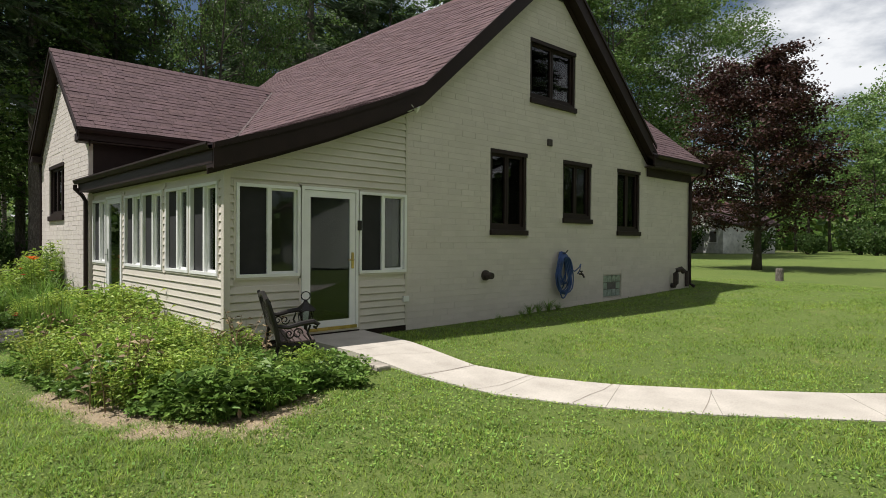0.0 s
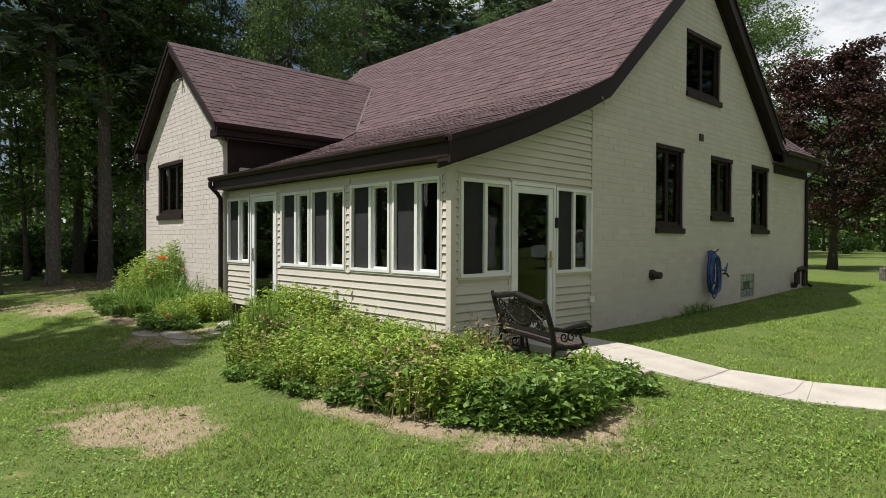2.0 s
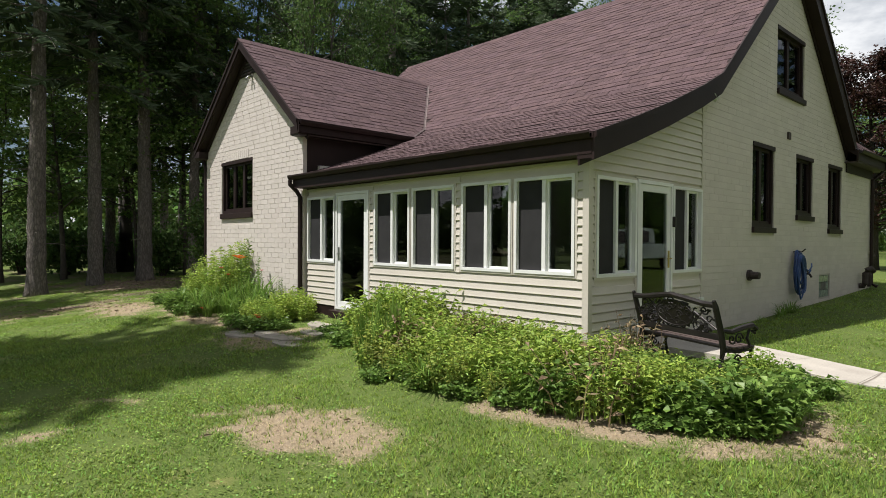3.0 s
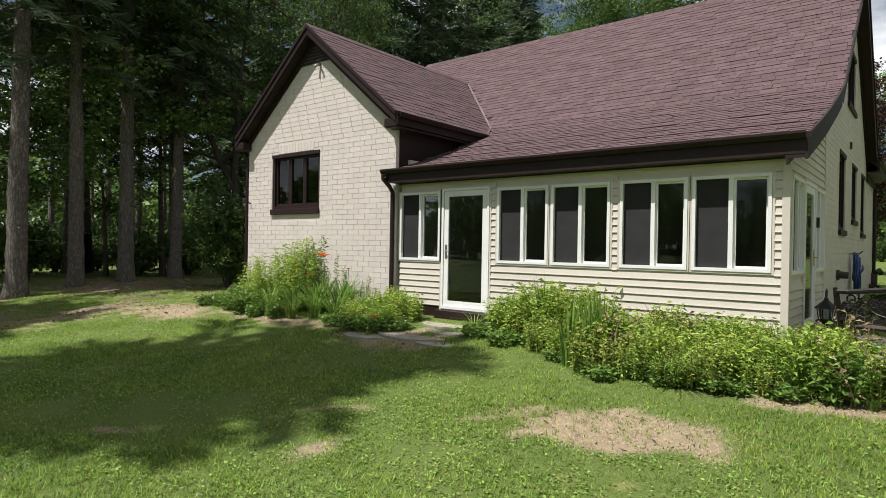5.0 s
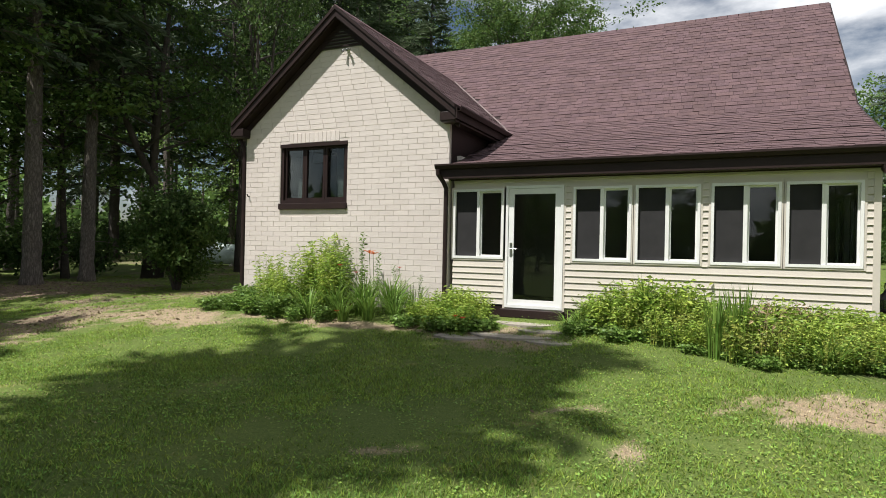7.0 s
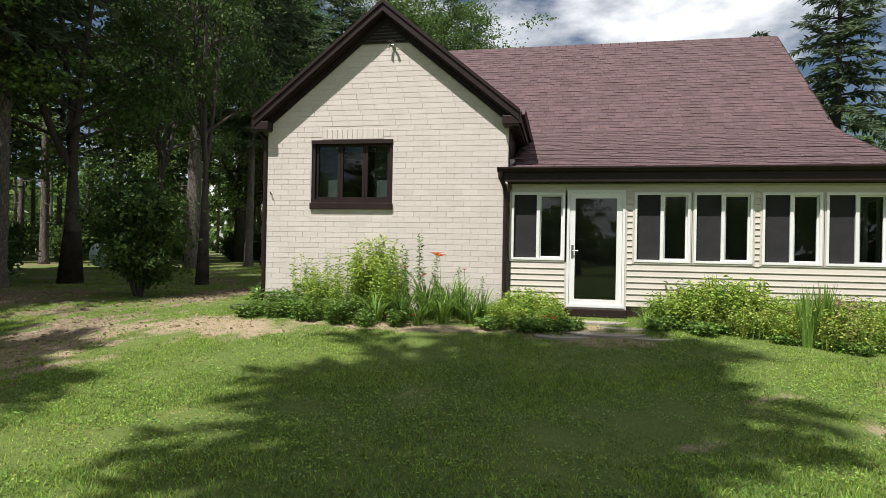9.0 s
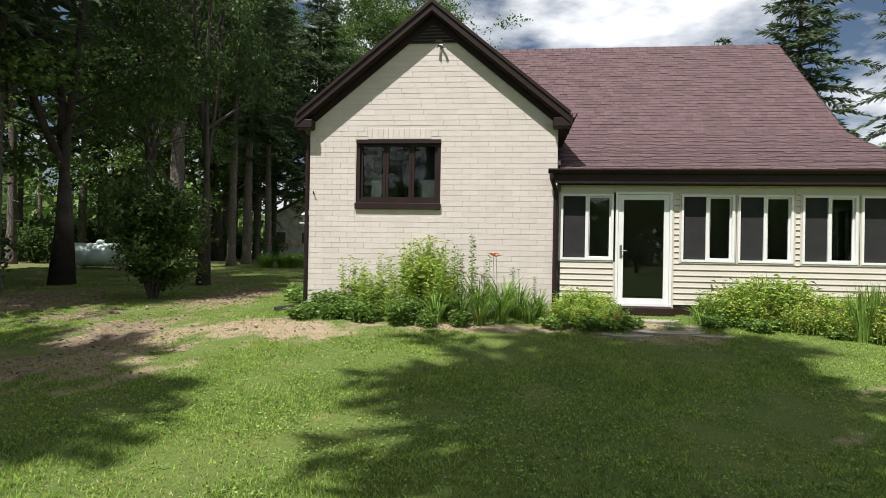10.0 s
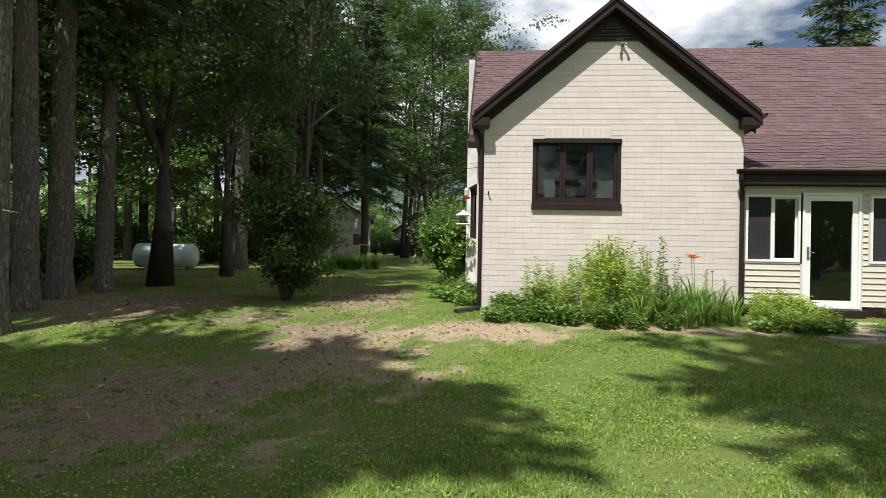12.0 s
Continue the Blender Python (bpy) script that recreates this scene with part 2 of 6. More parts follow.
def ground_z(x, y):
    """Height of the lawn: it falls gently from the house to the front and the west."""
    x, y = np.asarray(x, float), np.asarray(y, float)
    z = np.interp(y, [-60, -12, -5, -3, -2, 0, 5, 10, 13, 24, 60], [-0.5, -0.28, -0.13, 0.0, 0.12, 0.31, 0.34, 0.46, 0.56, 0.64, 0.8])
    z = z - 0.2 * smooth(-11, -16, x) * smooth(30, 8, y) * smooth(-12, -4, y)
    z = z - 0.1 * smooth(1.0, 4.0, x) * smooth(12, 4, y) * smooth(-3, 0, y)
    z = z + 0.02 * np.sin(x * 0.9 + 1.3) * np.sin(y * 0.8) * smooth(0.5, 4, np.abs(y - 5) - 6)
    return z


def gz(x, y):
    return float(ground_z(x, y))


def mesh_of(name, verts, faces, mat, flat=True):
    """A mesh from numpy arrays; faces all of one size."""
    verts, faces = np.asarray(verts, np.float32), np.asarray(faces, np.int32)
    me = bpy.data.meshes.new(name)
    k = faces.shape[1]
    me.vertices.add(len(verts))
    me.vertices.foreach_set("co", verts.ravel())
    me.loops.add(faces.size)
    me.loops.foreach_set("vertex_index", faces.ravel())
    me.polygons.add(len(faces))
    me.polygons.foreach_set("loop_start", np.arange(0, faces.size, k, dtype=np.int32))
    me.polygons.foreach_set("use_smooth", np.full(len(faces), not flat, dtype=bool))
    me.update(calc_edges=True)
    me.validate()
    me.materials.append(mat)
    return me


def part(name, bm, mat, parent=None, label="", smooth_shade=False):
    me = bpy.data.meshes.new(name)
    bm.normal_update()
    bm.to_mesh(me)
    bm.free()
    me.materials.append(mat)
    if smooth_shade:
        me.polygons.foreach_set("use_smooth", np.ones(len(me.polygons), dtype=bool))
    ob = new(name, me)
    if parent:
        ob.parent = parent
    if label:
        ob["label"] = label
    return ob


def put(name, me, parent=None, label=""):
    ob = new(name, me)
    if parent:
        ob.parent = parent
    if label:
        ob["label"] = label
    return ob


def thing(name, label, category, at=(0, 0, 0), group="", kind=""):
    ob = new(name)
    ob.location = at
    ob.empty_display_size = 0.1
    return tagged(ob, label, category, group, kind)


def add_box(bm, lo, hi, bevel=0.0):
    sx, sy, sz = (hi[i] - lo[i] for i in range(3))
    m = Matrix.Translation([(hi[i] + lo[i]) / 2 for i in range(3)]) @ Matrix.Diagonal((sx, sy, sz, 1))
    r = bmesh.ops.create_cube(bm, size=1.0, matrix=m)
    if bevel:
        es = list({e for v in r["verts"] for e in v.link_edges})
        bmesh.ops.bevel(bm, geom=es, offset=bevel, segments=2, affect="EDGES", profile=0.5)


def box(lo, hi, bevel=0.0):
    bm = bmesh.new()
    add_box(bm, lo, hi, bevel)
    return bm


def add_prism(bm, poly, axis, a, b):
    """A polygon given in the plane square to an axis, drawn out from a to b along it. Axis x: (y, z); axis y: (x, z); axis z: (x, y)."""
    def v(p, c):
        return {"x": (c, p[0], p[1]), "y": (p[0], c, p[1]), "z": (p[0], p[1], c)}[axis]
    va = [bm.verts.new(v(p, a)) for p in poly]
    vb = [bm.verts.new(v(p, b)) for p in poly]
    fs = [bm.faces.new(va), bm.faces.new(vb[::-1])]
    for i in range(len(poly)):
        j = (i + 1) % len(poly)
        fs.append(bm.faces.new((va[j], va[i], vb[i], vb[j])))
    bmesh.ops.recalc_face_normals(bm, faces=fs)


def prism(poly, axis, a, b):
    bm = bmesh.new()
    add_prism(bm, poly, axis, a, b)
    return bm


def add_tube(bm, pts, radii, sides=8, caps=True):
    pts = [Vector(p) for p in pts]
    if not hasattr(radii, "__len__"):
        radii = [radii] * len(pts)
    rings = []
    up = Vector((0.13, 0.21, 0.97)).normalized()
    for i, p in enumerate(pts):
        d = (pts[min(i + 1, len(pts) - 1)] - pts[max(i - 1, 0)]).normalized()
        s = d.cross(up)
        if s.length < 0.05:
            s = d.cross(Vector((1, 0, 0)))
        s.normalize()
        u = s.cross(d)
        rings.append([bm.verts.new(p + (s * math.cos(2 * math.pi * k / sides) + u * math.sin(2 * math.pi * k / sides)) * radii[i]) for k in range(sides)])
    for a, b in zip(rings, rings[1:]):
        for k in range(sides):
            bm.faces.new((a[k], a[(k + 1) % sides], b[(k + 1) % sides], b[k]))
    if caps:
        bm.faces.new(rings[0][::-1])
        bm.faces.new(rings[-1])


def tube(pts, radii, sides=8):
    bm = bmesh.new()
    add_tube(bm, pts, radii, sides)
    return bm


def lathe(profile, at=(0, 0, 0), sides=16):
    bm = bmesh.new()
    rings = []
    for (r, z) in profile:
        rings.append([bm.verts.new((at[0] + max(r, 1e-4) * math.cos(2 * math.pi * k / sides), at[1] + max(r, 1e-4) * math.sin(2 * math.pi * k / sides), at[2] + z)) for k in range(sides)])
    for a, b in zip(rings, rings[1:]):
        for k in range(sides):
            bm.faces.new((a[k], a[(k + 1) % sides], b[(k + 1) % sides], b[k]))
    bm.faces.new(rings[0][::-1])
    bm.faces.new(rings[-1])
    return bm


def leaf_arrays(rng, centres, dirs, length, width, fold=0.25, droop=0.0, flat=0.0):
    """Leaves as folded rhombs: base at a centre, pointing along dirs. flat: how far the blades lie open to the sky."""
    n = len(centres)
    d = dirs / np.maximum(np.linalg.norm(dirs, axis=1, keepdims=True), 1e-6)
    r = rng.normal(size=(n, 3)) + np.array([0, 0, 3.0 * flat])
    s = np.cross(d, r)
    s /= np.maximum(np.linalg.norm(s, axis=1, keepdims=True), 1e-6)
    u = np.cross(s, d)
    L = (length * rng.uniform(0.65, 1.35, n))[:, None]
    W = (width * rng.uniform(0.7, 1.3, n))[:, None]
    base = centres
    mid = centres + d * L * 0.5 + u * L * fold * 0.3
    tip = centres + d * L - np.array([0, 0, 1.0]) * L * droop
    a = mid + s * W * 0.5
    b = mid - s * W * 0.5
    v = np.stack([base, a, tip, b], 1).reshape(-1, 3)
    f = np.arange(4 * n).reshape(n, 4)
    return v, f


# ---- the ground: one sheet, with bare patches ----
def bare(x, y):
    """How bare the lawn is, 0 to 1."""
    def spot(cx, cy, rx, ry, turn=0.0):
        c, s = math.cos(turn), math.sin(turn)
        dx, dy = x - cx, y - cy
        return 1 - np.sqrt(((dx * c + dy * s) / rx) ** 2 + ((-dx * s + dy * c) / ry) ** 2)
    m = np.full_like(x, -2.0)
    for args in ((-0.75, -3.35, 1.15, 0.62, 0.25), (-4.9, -1.6, 1.0, 0.75, 0.1), (2.35, -0.7, 0.8, 0.75, 0.5), (1.0, -1.75, 1.5, 0.28, 0.2),
                 (-13.3, -2.8, 1.5, 2.6, 0.5), (-14.6, -5.8, 2.2, 2.6, -0.4), (-14.2, 3.0, 1.4, 4.5, 0.1), (-11.2, -2.0, 2.4, 0.8, 0.1), (-8.4, -1.55, 3.0, 0.38, 0.0),
                 (-19.5, 1.0, 3.5, 3.0, 0.0), (-17, -9, 3, 2.4, 0.3)):
        m = np.maximum(m, spot(*args))
    for args in ((-3.3, -4.3, 0.5, 0.18, 0.6), (-2.6, -5.0, 0.22, 0.6, 0.2), (-4.4, -6.0, 0.5, 0.22, 0.3)):
        m = np.maximum(m, spot(*args) - 0.45)
    return m


def wobble(x, y, seed, size):
    rng = np.random.default_rng(seed)
    out = np.zeros_like(x)
    for k in range(10):
        a = rng.uniform(0, 2 * math.pi)
        w = size * rng.uniform(0.6, 2.2)
        out += np.sin((x * math.cos(a) + y * math.sin(a)) * w + rng.uniform(0, 6.28)) / 3.2
    return out


def bare_amount(x, y):
    m = np.maximum(bare(x, y), -0.75 + 0.75 * smooth(-12.0, -15.5, x)) + 0.2 * wobble(x, y, 3, 2.2) + 0.2 * wobble(x, y, 4, 6.0) + 0.16 * wobble(x, y, 6, 14.0)
    return smooth(-0.15, 0.6, m) * 0.95


def ground_material():
    m = bpy.data.materials.new("lawn")
    m.use_nodes = True
    n, l = m.node_tree.nodes, m.node_tree.links
    b = n["Principled BSDF"]
    geo = n.new("ShaderNodeNewGeometry")

    def noise_at(scale, detail=4, rough=0.5):
        t = n.new("ShaderNodeTexNoise")
        t.inputs["Scale"].default_value, t.inputs["Detail"].default_value, t.inputs["Roughness"].default_value = scale, detail, rough
        l.new(geo.outputs["Position"], t.inputs["Vector"])
        return t.outputs["Fac"]

    def blend(f, a, bb):
        x = n.new("ShaderNodeMix")
        x.data_type = "RGBA"
        for sock, v in (("A", a), ("B", bb)):
            if isinstance(v, tuple):
                x.inputs[sock].default_value = (*v, 1)
            else:
                l.new(v, x.inputs[sock])
        l.new(f, x.inputs["Factor"])
        return x.outputs["Result"]

    def span(f, a, bb):
        x = n.new("ShaderNodeMapRange")
        x.inputs["From Min"].default_value, x.inputs["From Max"].default_value = a, bb
        l.new(f, x.inputs["Value"])
        return x.outputs["Result"]

    green = blend(span(noise_at(0.7), 0.3, 0.7), (0.085, 0.13, 0.028), (0.13, 0.165, 0.038))
    green = blend(span(noise_at(14, 6, 0.7), 0.35, 0.7), green, (0.075, 0.115, 0.025))
    green = blend(span(noise_at(60, 3, 0.7), 0.5, 0.8), green, (0.22, 0.28, 0.07))
    green = blend(span(noise_at(1.9, 5, 0.65), 0.62, 0.78), green, (0.25, 0.235, 0.085))
    soil = blend(span(noise_at(9, 6, 0.7), 0.35, 0.7), (0.36, 0.285, 0.19), (0.23, 0.175, 0.115))
    soil = blend(span(noise_at(70, 3, 0.7), 0.45, 0.75), soil, (0.42, 0.34, 0.25))
    # darker soil colours, blended in towards the west
    dark_soil = blend(span(noise_at(7, 6, 0.7), 0.35, 0.65), (0.10, 0.072, 0.052), (0.22, 0.165, 0.115))
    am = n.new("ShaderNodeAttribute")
    am.attribute_name = "west_soil"
    soil = blend(am.outputs["Fac"], soil, dark_soil)
    at = n.new("ShaderNodeAttribute")
    at.attribute_name = "bare"
    ed = n.new("ShaderNodeMath")
    ed.operation = "MULTIPLY_ADD"
    l.new(noise_at(34, 8, 0.85), ed.inputs[0])
    ed.inputs[1].default_value = 3.0
    ed.inputs[2].default_value = -1.5
    sm = n.new("ShaderNodeMath")
    sm.operation = "ADD"
    l.new(ed.outputs["Value"], sm.inputs[0])
    l.new(at.outputs["Fac"], sm.inputs[1])
    l.new(blend(span(sm.outputs["Value"], 0.2, 0.8), green, soil), b.inputs["Base Color"])
    b.inputs["Roughness"].default_value = 0.9
    b.inputs["Specular IOR Level"].default_value = 0.2
    bp = n.new("ShaderNodeBump")
    bp.inputs["Strength"].default_value, bp.inputs["Distance"].default_value = 0.9, 0.03
    l.new(noise_at(35, 5, 0.7), bp.inputs["Height"])
    l.new(bp.outputs["Normal"], b.inputs["Normal"])
    return m


M_LAWN = ground_material()


def lines(parts):
    return np.unique(np.concatenate([np.arange(a, b, s) for a, b, s in parts] + [np.array([-2500, -1200, 1200, 2500.0])]))


gx = lines([(-600, -100, 100), (-100, -30, 10), (-30, -20, 1), (-20, 8, 0.14), (8, 20, 1), (20, 100, 10), (100, 601, 100)])
gy = lines([(-600, -100, 100), (-100, -20, 10), (-20, -12, 0.5), (-12, 8, 0.14), (8, 30, 0.7), (30, 100, 10), (100, 601, 100)])
GX, GY = np.meshgrid(gx, gy)
nx, ny = len(gx), len(gy)
idx = np.arange(nx * ny).reshape(ny, nx)
gq = np.stack([idx[:-1, :-1], idx[:-1, 1:], idx[1:, 1:], idx[1:, :-1]], -1).reshape(-1, 4)
gp = np.stack([GX.ravel(), GY.ravel(), ground_z(GX.ravel(), GY.ravel())], 1)
g_me = mesh_of("ground", gp, gq, M_LAWN, flat=False)
g_at = g_me.attributes.new("bare", "FLOAT", "POINT")
g_at.data.foreach_set("value", bare_amount(GX.ravel(), GY.ravel()).astype(np.float32))
# share of the darker soil, rising westwards along a wavy edge
g_mo = g_me.attributes.new("west_soil", "FLOAT", "POINT")
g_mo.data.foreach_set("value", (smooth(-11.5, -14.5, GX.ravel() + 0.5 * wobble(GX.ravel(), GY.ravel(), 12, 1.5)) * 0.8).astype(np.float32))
ground = tagged(new("ground", g_me), "mown green lawn with bare sandy patches round a house", "lawn", kind="structure")


# ---- the house ----
house = thing("house", "cream painted brick house with brown trim, shingle roof and sided sunroom", "house", (0, 0, 0))
RIDGE_Y, RIDGE_Z = 6.85, 7.52
PROF_Y = [-0.24, 0.64, 1.52, 2.53, 3.15, RIDGE_Y, 11.05]
PROF_Z = [2.96, 3.25, 3.57, 3.98, 4.27, RIDGE_Z, 3.86]
W_APEX_X, W_APEX_Z, W_SLOPE = -8.9, 6.155, 0.82
W_HALF = 2.6
WING_Y = -0.08
B_APEX_X, B_APEX_Z = -2.6, 6.28


def main_z(y):
    return float(np.interp(y, PROF_Y, PROF_Z))


def wing_z(x):
    return W_APEX_Z - W_SLOPE * abs(x - W_APEX_X)


def back_z(x):
    return B_APEX_Z - W_SLOPE * abs(x - B_APEX_X)


def pieces(a, b, z0, z1, holes):
    """The stretch a to b of a band of wall, less the holes that it meets."""
    out = [(a, b)]
    for h0, h1, hz0, hz1 in holes:
        if hz0 < z1 - 1e-4 and hz1 > z0 + 1e-4:
            nxt = []
            for p, q in out:
                if h0 > p:
                    nxt.append((p, min(q, h0)))
                if h1 < q:
                    nxt.append((max(p, h1), q))
            out = [(p, q) for p, q in nxt if q - p > 0.004]
    return out


def banded_wall(axis, c0, c1, breaks, left, right, holes):
    bm = bmesh.new()
    zs = sorted({*breaks, *(h[2] for h in holes), *(h[3] for h in holes)})
    zs = [z for z in zs if breaks[0] <= z <= breaks[-1]]
    for z0, z1 in zip(zs, zs[1:]):
        l0, l1, r0, r1 = left(z0), left(z1), right(z0), right(z1)
        for p, q in pieces(min(l0, l1), max(r0, r1), z0, z1, holes):
            p0, p1 = max(p, l0), max(p, l1)
            q0, q1 = min(q, r0), min(q, r1)
            if q1 - p1 < 0.002:
                q1 = p1 = (q1 + p1) / 2
                add_prism(bm, [(p0, z0), (q0, z0), (q1, z1)], axis, c0, c1)
            else:
                add_prism(bm, [(p0, z0), (q0, z0), (q1, z1), (p1, z1)], axis, c0, c1)
    bmesh.ops.remove_doubles(bm, verts=bm.verts, dist=1e-4)
    return bm


COURSE, BRICK = 0.1035, 0.318
brick_cache = {}


def brick_mesh(axis, sign, length, mat, height=COURSE, gap=0.002, deep=0.0045):
    """A painted brick with eased edges, its back on the wall face, centred on its own origin."""
    key = (axis, sign, round(length, 2), mat.name, round(height, 3), gap)
    if key not in brick_cache:
        L, H, D, e = round(length, 2) / 2 - gap, height / 2 - 0.0018, deep, 0.003
        back = [(-L, -H), (L, -H), (L, H), (-L, H)]
        c = e if gap > 0.0015 else 0.0008 if gap > 0.001 else 0.0004
        front = [(-L + c, -H + e), (L - c, -H + e), (L - c, H - e), (-L + c, H - e)]
        def v(p, d):
            return (sign * d, p[0], p[1]) if axis == "x" else (p[0], sign * d, p[1])
        vs = [v(p, -0.004) for p in back] + [v(p, D) for p in front]
        fs = [(4, 5, 6, 7)] + [(i, (i + 1) % 4, 4 + (i + 1) % 4, 4 + i) for i in range(4)]
        if (axis == "x") != (sign > 0):
            fs = [f[::-1] for f in fs]
        brick_cache[key] = mesh_of("brick", vs, fs, mat)
    return brick_cache[key]


def lay_bricks(wall, axis, face, sign, z0, z1, left, right, holes, near, seed, gap=0.002, deep=0.0045):
    """Courses of bricks on a wall. near(a, z): the stretch in which each brick is a part of its own."""
    rng = random.Random(seed)
    rest_v, rest_f, count, singles = [], [], 0, 0
    row = 0
    z = z0
    while z + COURSE <= z1 + 1e-6:
        lo, hi = max(left(z), left(z + COURSE)), min(right(z), right(z + COURSE))
        a = lo - (BRICK / 2 if row % 2 else 0) - rng.uniform(0, 0.03)
        while a < hi:
            b = a + BRICK * rng.choice((1, 1, 1, 1, 0.98, 1.02))
            for p, q in pieces(max(a, lo), min(b, hi), z, z + COURSE, holes):
                if q - p < 0.03:
                    continue
                me = brick_mesh(axis, sign, q - p, M_BRICK, COURSE, gap, deep)
                off = face + sign * rng.choice((0, 0, 0, 0.001, -0.0005)) * gap / 0.002
                c = (off, (p + q) / 2, z + COURSE / 2) if axis == "x" else ((p + q) / 2, off, z + COURSE / 2)
                if near((p + q) / 2, z) and singles < 300:
                    ob = new("brick", me)
                    ob.parent = wall
                    ob.location = c
                    singles += 1
                else:
                    co = np.empty(len(me.vertices) * 3, np.float32)
                    me.vertices.foreach_get("co", co)
                    rest_v.append(co.reshape(-1, 3) + np.array(c))
                    rest_f.append(np.array([tuple(f.vertices) for f in me.polygons]) + count)
                    count += len(me.vertices)
            a = b
        z += COURSE
        row += 1
    ob = put("brickwork", mesh_of("brickwork", np.concatenate(rest_v), np.concatenate(rest_f), M_BRICKS), wall)
    ob["kind"] = "stuff"


# east gable wall of painted brick (x = 0)
E_HOLES = [(5.0, 6.06, 2.0, 3.5), (7.24, 8.3, 2.28, 3.5), (9.36, 10.4, 2.04, 3.5), (6.13, 7.66, 4.62, 5.8), (8.79, 9.59, 0.5, 1.05)]


def e_left(z):
    return 3.0 if z < 3.95 else 3.0 + (z - 3.95) * (3.85 / 3.15)


def e_right(z):
    return 13.1 if z < 3.72 else (10.72 if z < 3.8 else 10.72 - (z - 3.8) * (3.87 / 3.3))


def e_right_wall(z):
    return 13.1 if z <= 3.7201 else 10.72 - max(z - 3.8, 0) * (3.87 / 3.3)


east_wall = part("wall_east", banded_wall("x", -0.24, 0.0, [0.1, 3.72, 3.7202, 3.8, 3.95, 7.0], e_left, e_right_wall, E_HOLES), M_MORTAR, house, "cream painted brick gable wall")
W_HOLES = [(-10.37, -8.71, 2.33, 3.56)]


def w_left(z):
    return -11.3 if z < 3.85 else -11.3 + (z - 3.85) / W_SLOPE


def w_right(z):
    return -6.5 if z < 3.85 else -6.5 - (z - 3.85) / W_SLOPE


wing_wall = part("wall_south", banded_wall("y", WING_Y, 0.24, [0.0, 3.85, 5.72], w_left, w_right, W_HOLES), M_MORTAR, house, "cream painted brick wing wall")
# remaining outer walls
west_wall = part("wall_west", box((-11.3, 0.24, 0.0), (-11.06, 3.3, 3.8)), M_BRICKS, house)
bm = banded_wall("x", -11.55, -11.31, [0.0, 3.95, 7.0], lambda z: 3.3 if z < 4.2 else 3.3 + (z - 4.2) * 1.23, lambda z: 10.9 if z < 3.8 else 10.9 - (z - 3.8) * 1.22, [])
part("wall_west_gable", bm, M_BRICKS, house)
part("wall_north", box((-11.3, 10.75, 0.1), (-5.0, 11.0, 3.75)), M_BRICKS, house)
bm = box((-5.0, 12.86, 0.1), (-0.24, 13.1, 3.8))
add_prism(bm, [(-5.0, 3.8), (-0.24, 3.8), (B_APEX_X, 5.9)], "y", 12.9, 13.1)
add_box(bm, (-5.2, 10.75, 0.1), (-5.0, 13.1, 3.8))
part("wall_back_wing", bm, M_BRICKS, house)
part("wall_inner", box((-6.5, 2.9, 0.1), (-0.24, 3.0, 3.9)), M_BRICKS, house)
bm = box((-6.53, 0.24, 0.1), (-6.42, 2.9, 3.2))
part("wall_porch_west", bm, M_BRICKS, house)
part("wall_cheek", prism([(0.0, 2.7), (3.0, 3.9), (3.3, 3.99), (0.0, 3.99)], "x", -6.6, -6.49), M_TRIM, house, "dark brown boarded cheek wall")
part("porch_floor", box((-6.42, 0.1, 0.3), (-0.1, 2.9, 0.46)), M_FLOORIN, house)
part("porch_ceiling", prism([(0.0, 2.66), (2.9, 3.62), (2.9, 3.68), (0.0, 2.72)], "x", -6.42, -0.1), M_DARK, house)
part("room_floor", box((-11.2, 3.05, 0.3), (-0.26, 12.8, 0.46)), M_FLOORIN, house)
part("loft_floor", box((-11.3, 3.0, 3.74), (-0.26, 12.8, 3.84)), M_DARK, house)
part("wing_floor", box((-11.0, 0.26, 0.3), (-6.55, 3.0, 0.46)), M_FLOORIN, house)

# roofs
def roof_slab(name, bm):
    return part(name, bm, M_TRIM, house)


T = 0.16
under = [(y, z - T) for y, z in zip(PROF_Y, PROF_Z)]
main_slab = prism(list(zip(PROF_Y, PROF_Z)) + under[::-1], "x", -6.45, 0.2)
add_prism(main_slab, [(2.53, 3.98), (3.15, 4.27), (RIDGE_Y, RIDGE_Z), (11.05, 3.86), (11.05, 3.7), (RIDGE_Y, RIDGE_Z - T), (3.15, 4.11), (2.53, 3.82)], "x", -11.75, -6.45)
main_roof = roof_slab("roof_main", main_slab)


def gable_slab(ax, az, half, y0, y1):
    ez = az - W_SLOPE * half
    return prism([(ax - half, ez), (ax, az), (ax + half, ez), (ax + half, ez - T), (ax, az - T), (ax - half, ez - T)], "y", y0, y1)


wing_roof = roof_slab("roof_wing", gable_slab(W_APEX_X, W_APEX_Z, W_HALF, WING_Y - 0.215, 5.2))
back_bm = gable_slab(B_APEX_X, B_APEX_Z, 2.86, 10.6, 13.42)
add_prism(back_bm, [(-5.2, back_z(-5.2)), (B_APEX_X, B_APEX_Z), (-0.4, back_z(-0.4)), (-0.4, back_z(-0.4) - T), (B_APEX_X, B_APEX_Z - T), (-5.2, back_z(-5.2) - T)], "y", 8.2, 10.6)
back_roof = roof_slab("roof_back", back_bm)
EXPO = 0.145
shingle_cache = {}


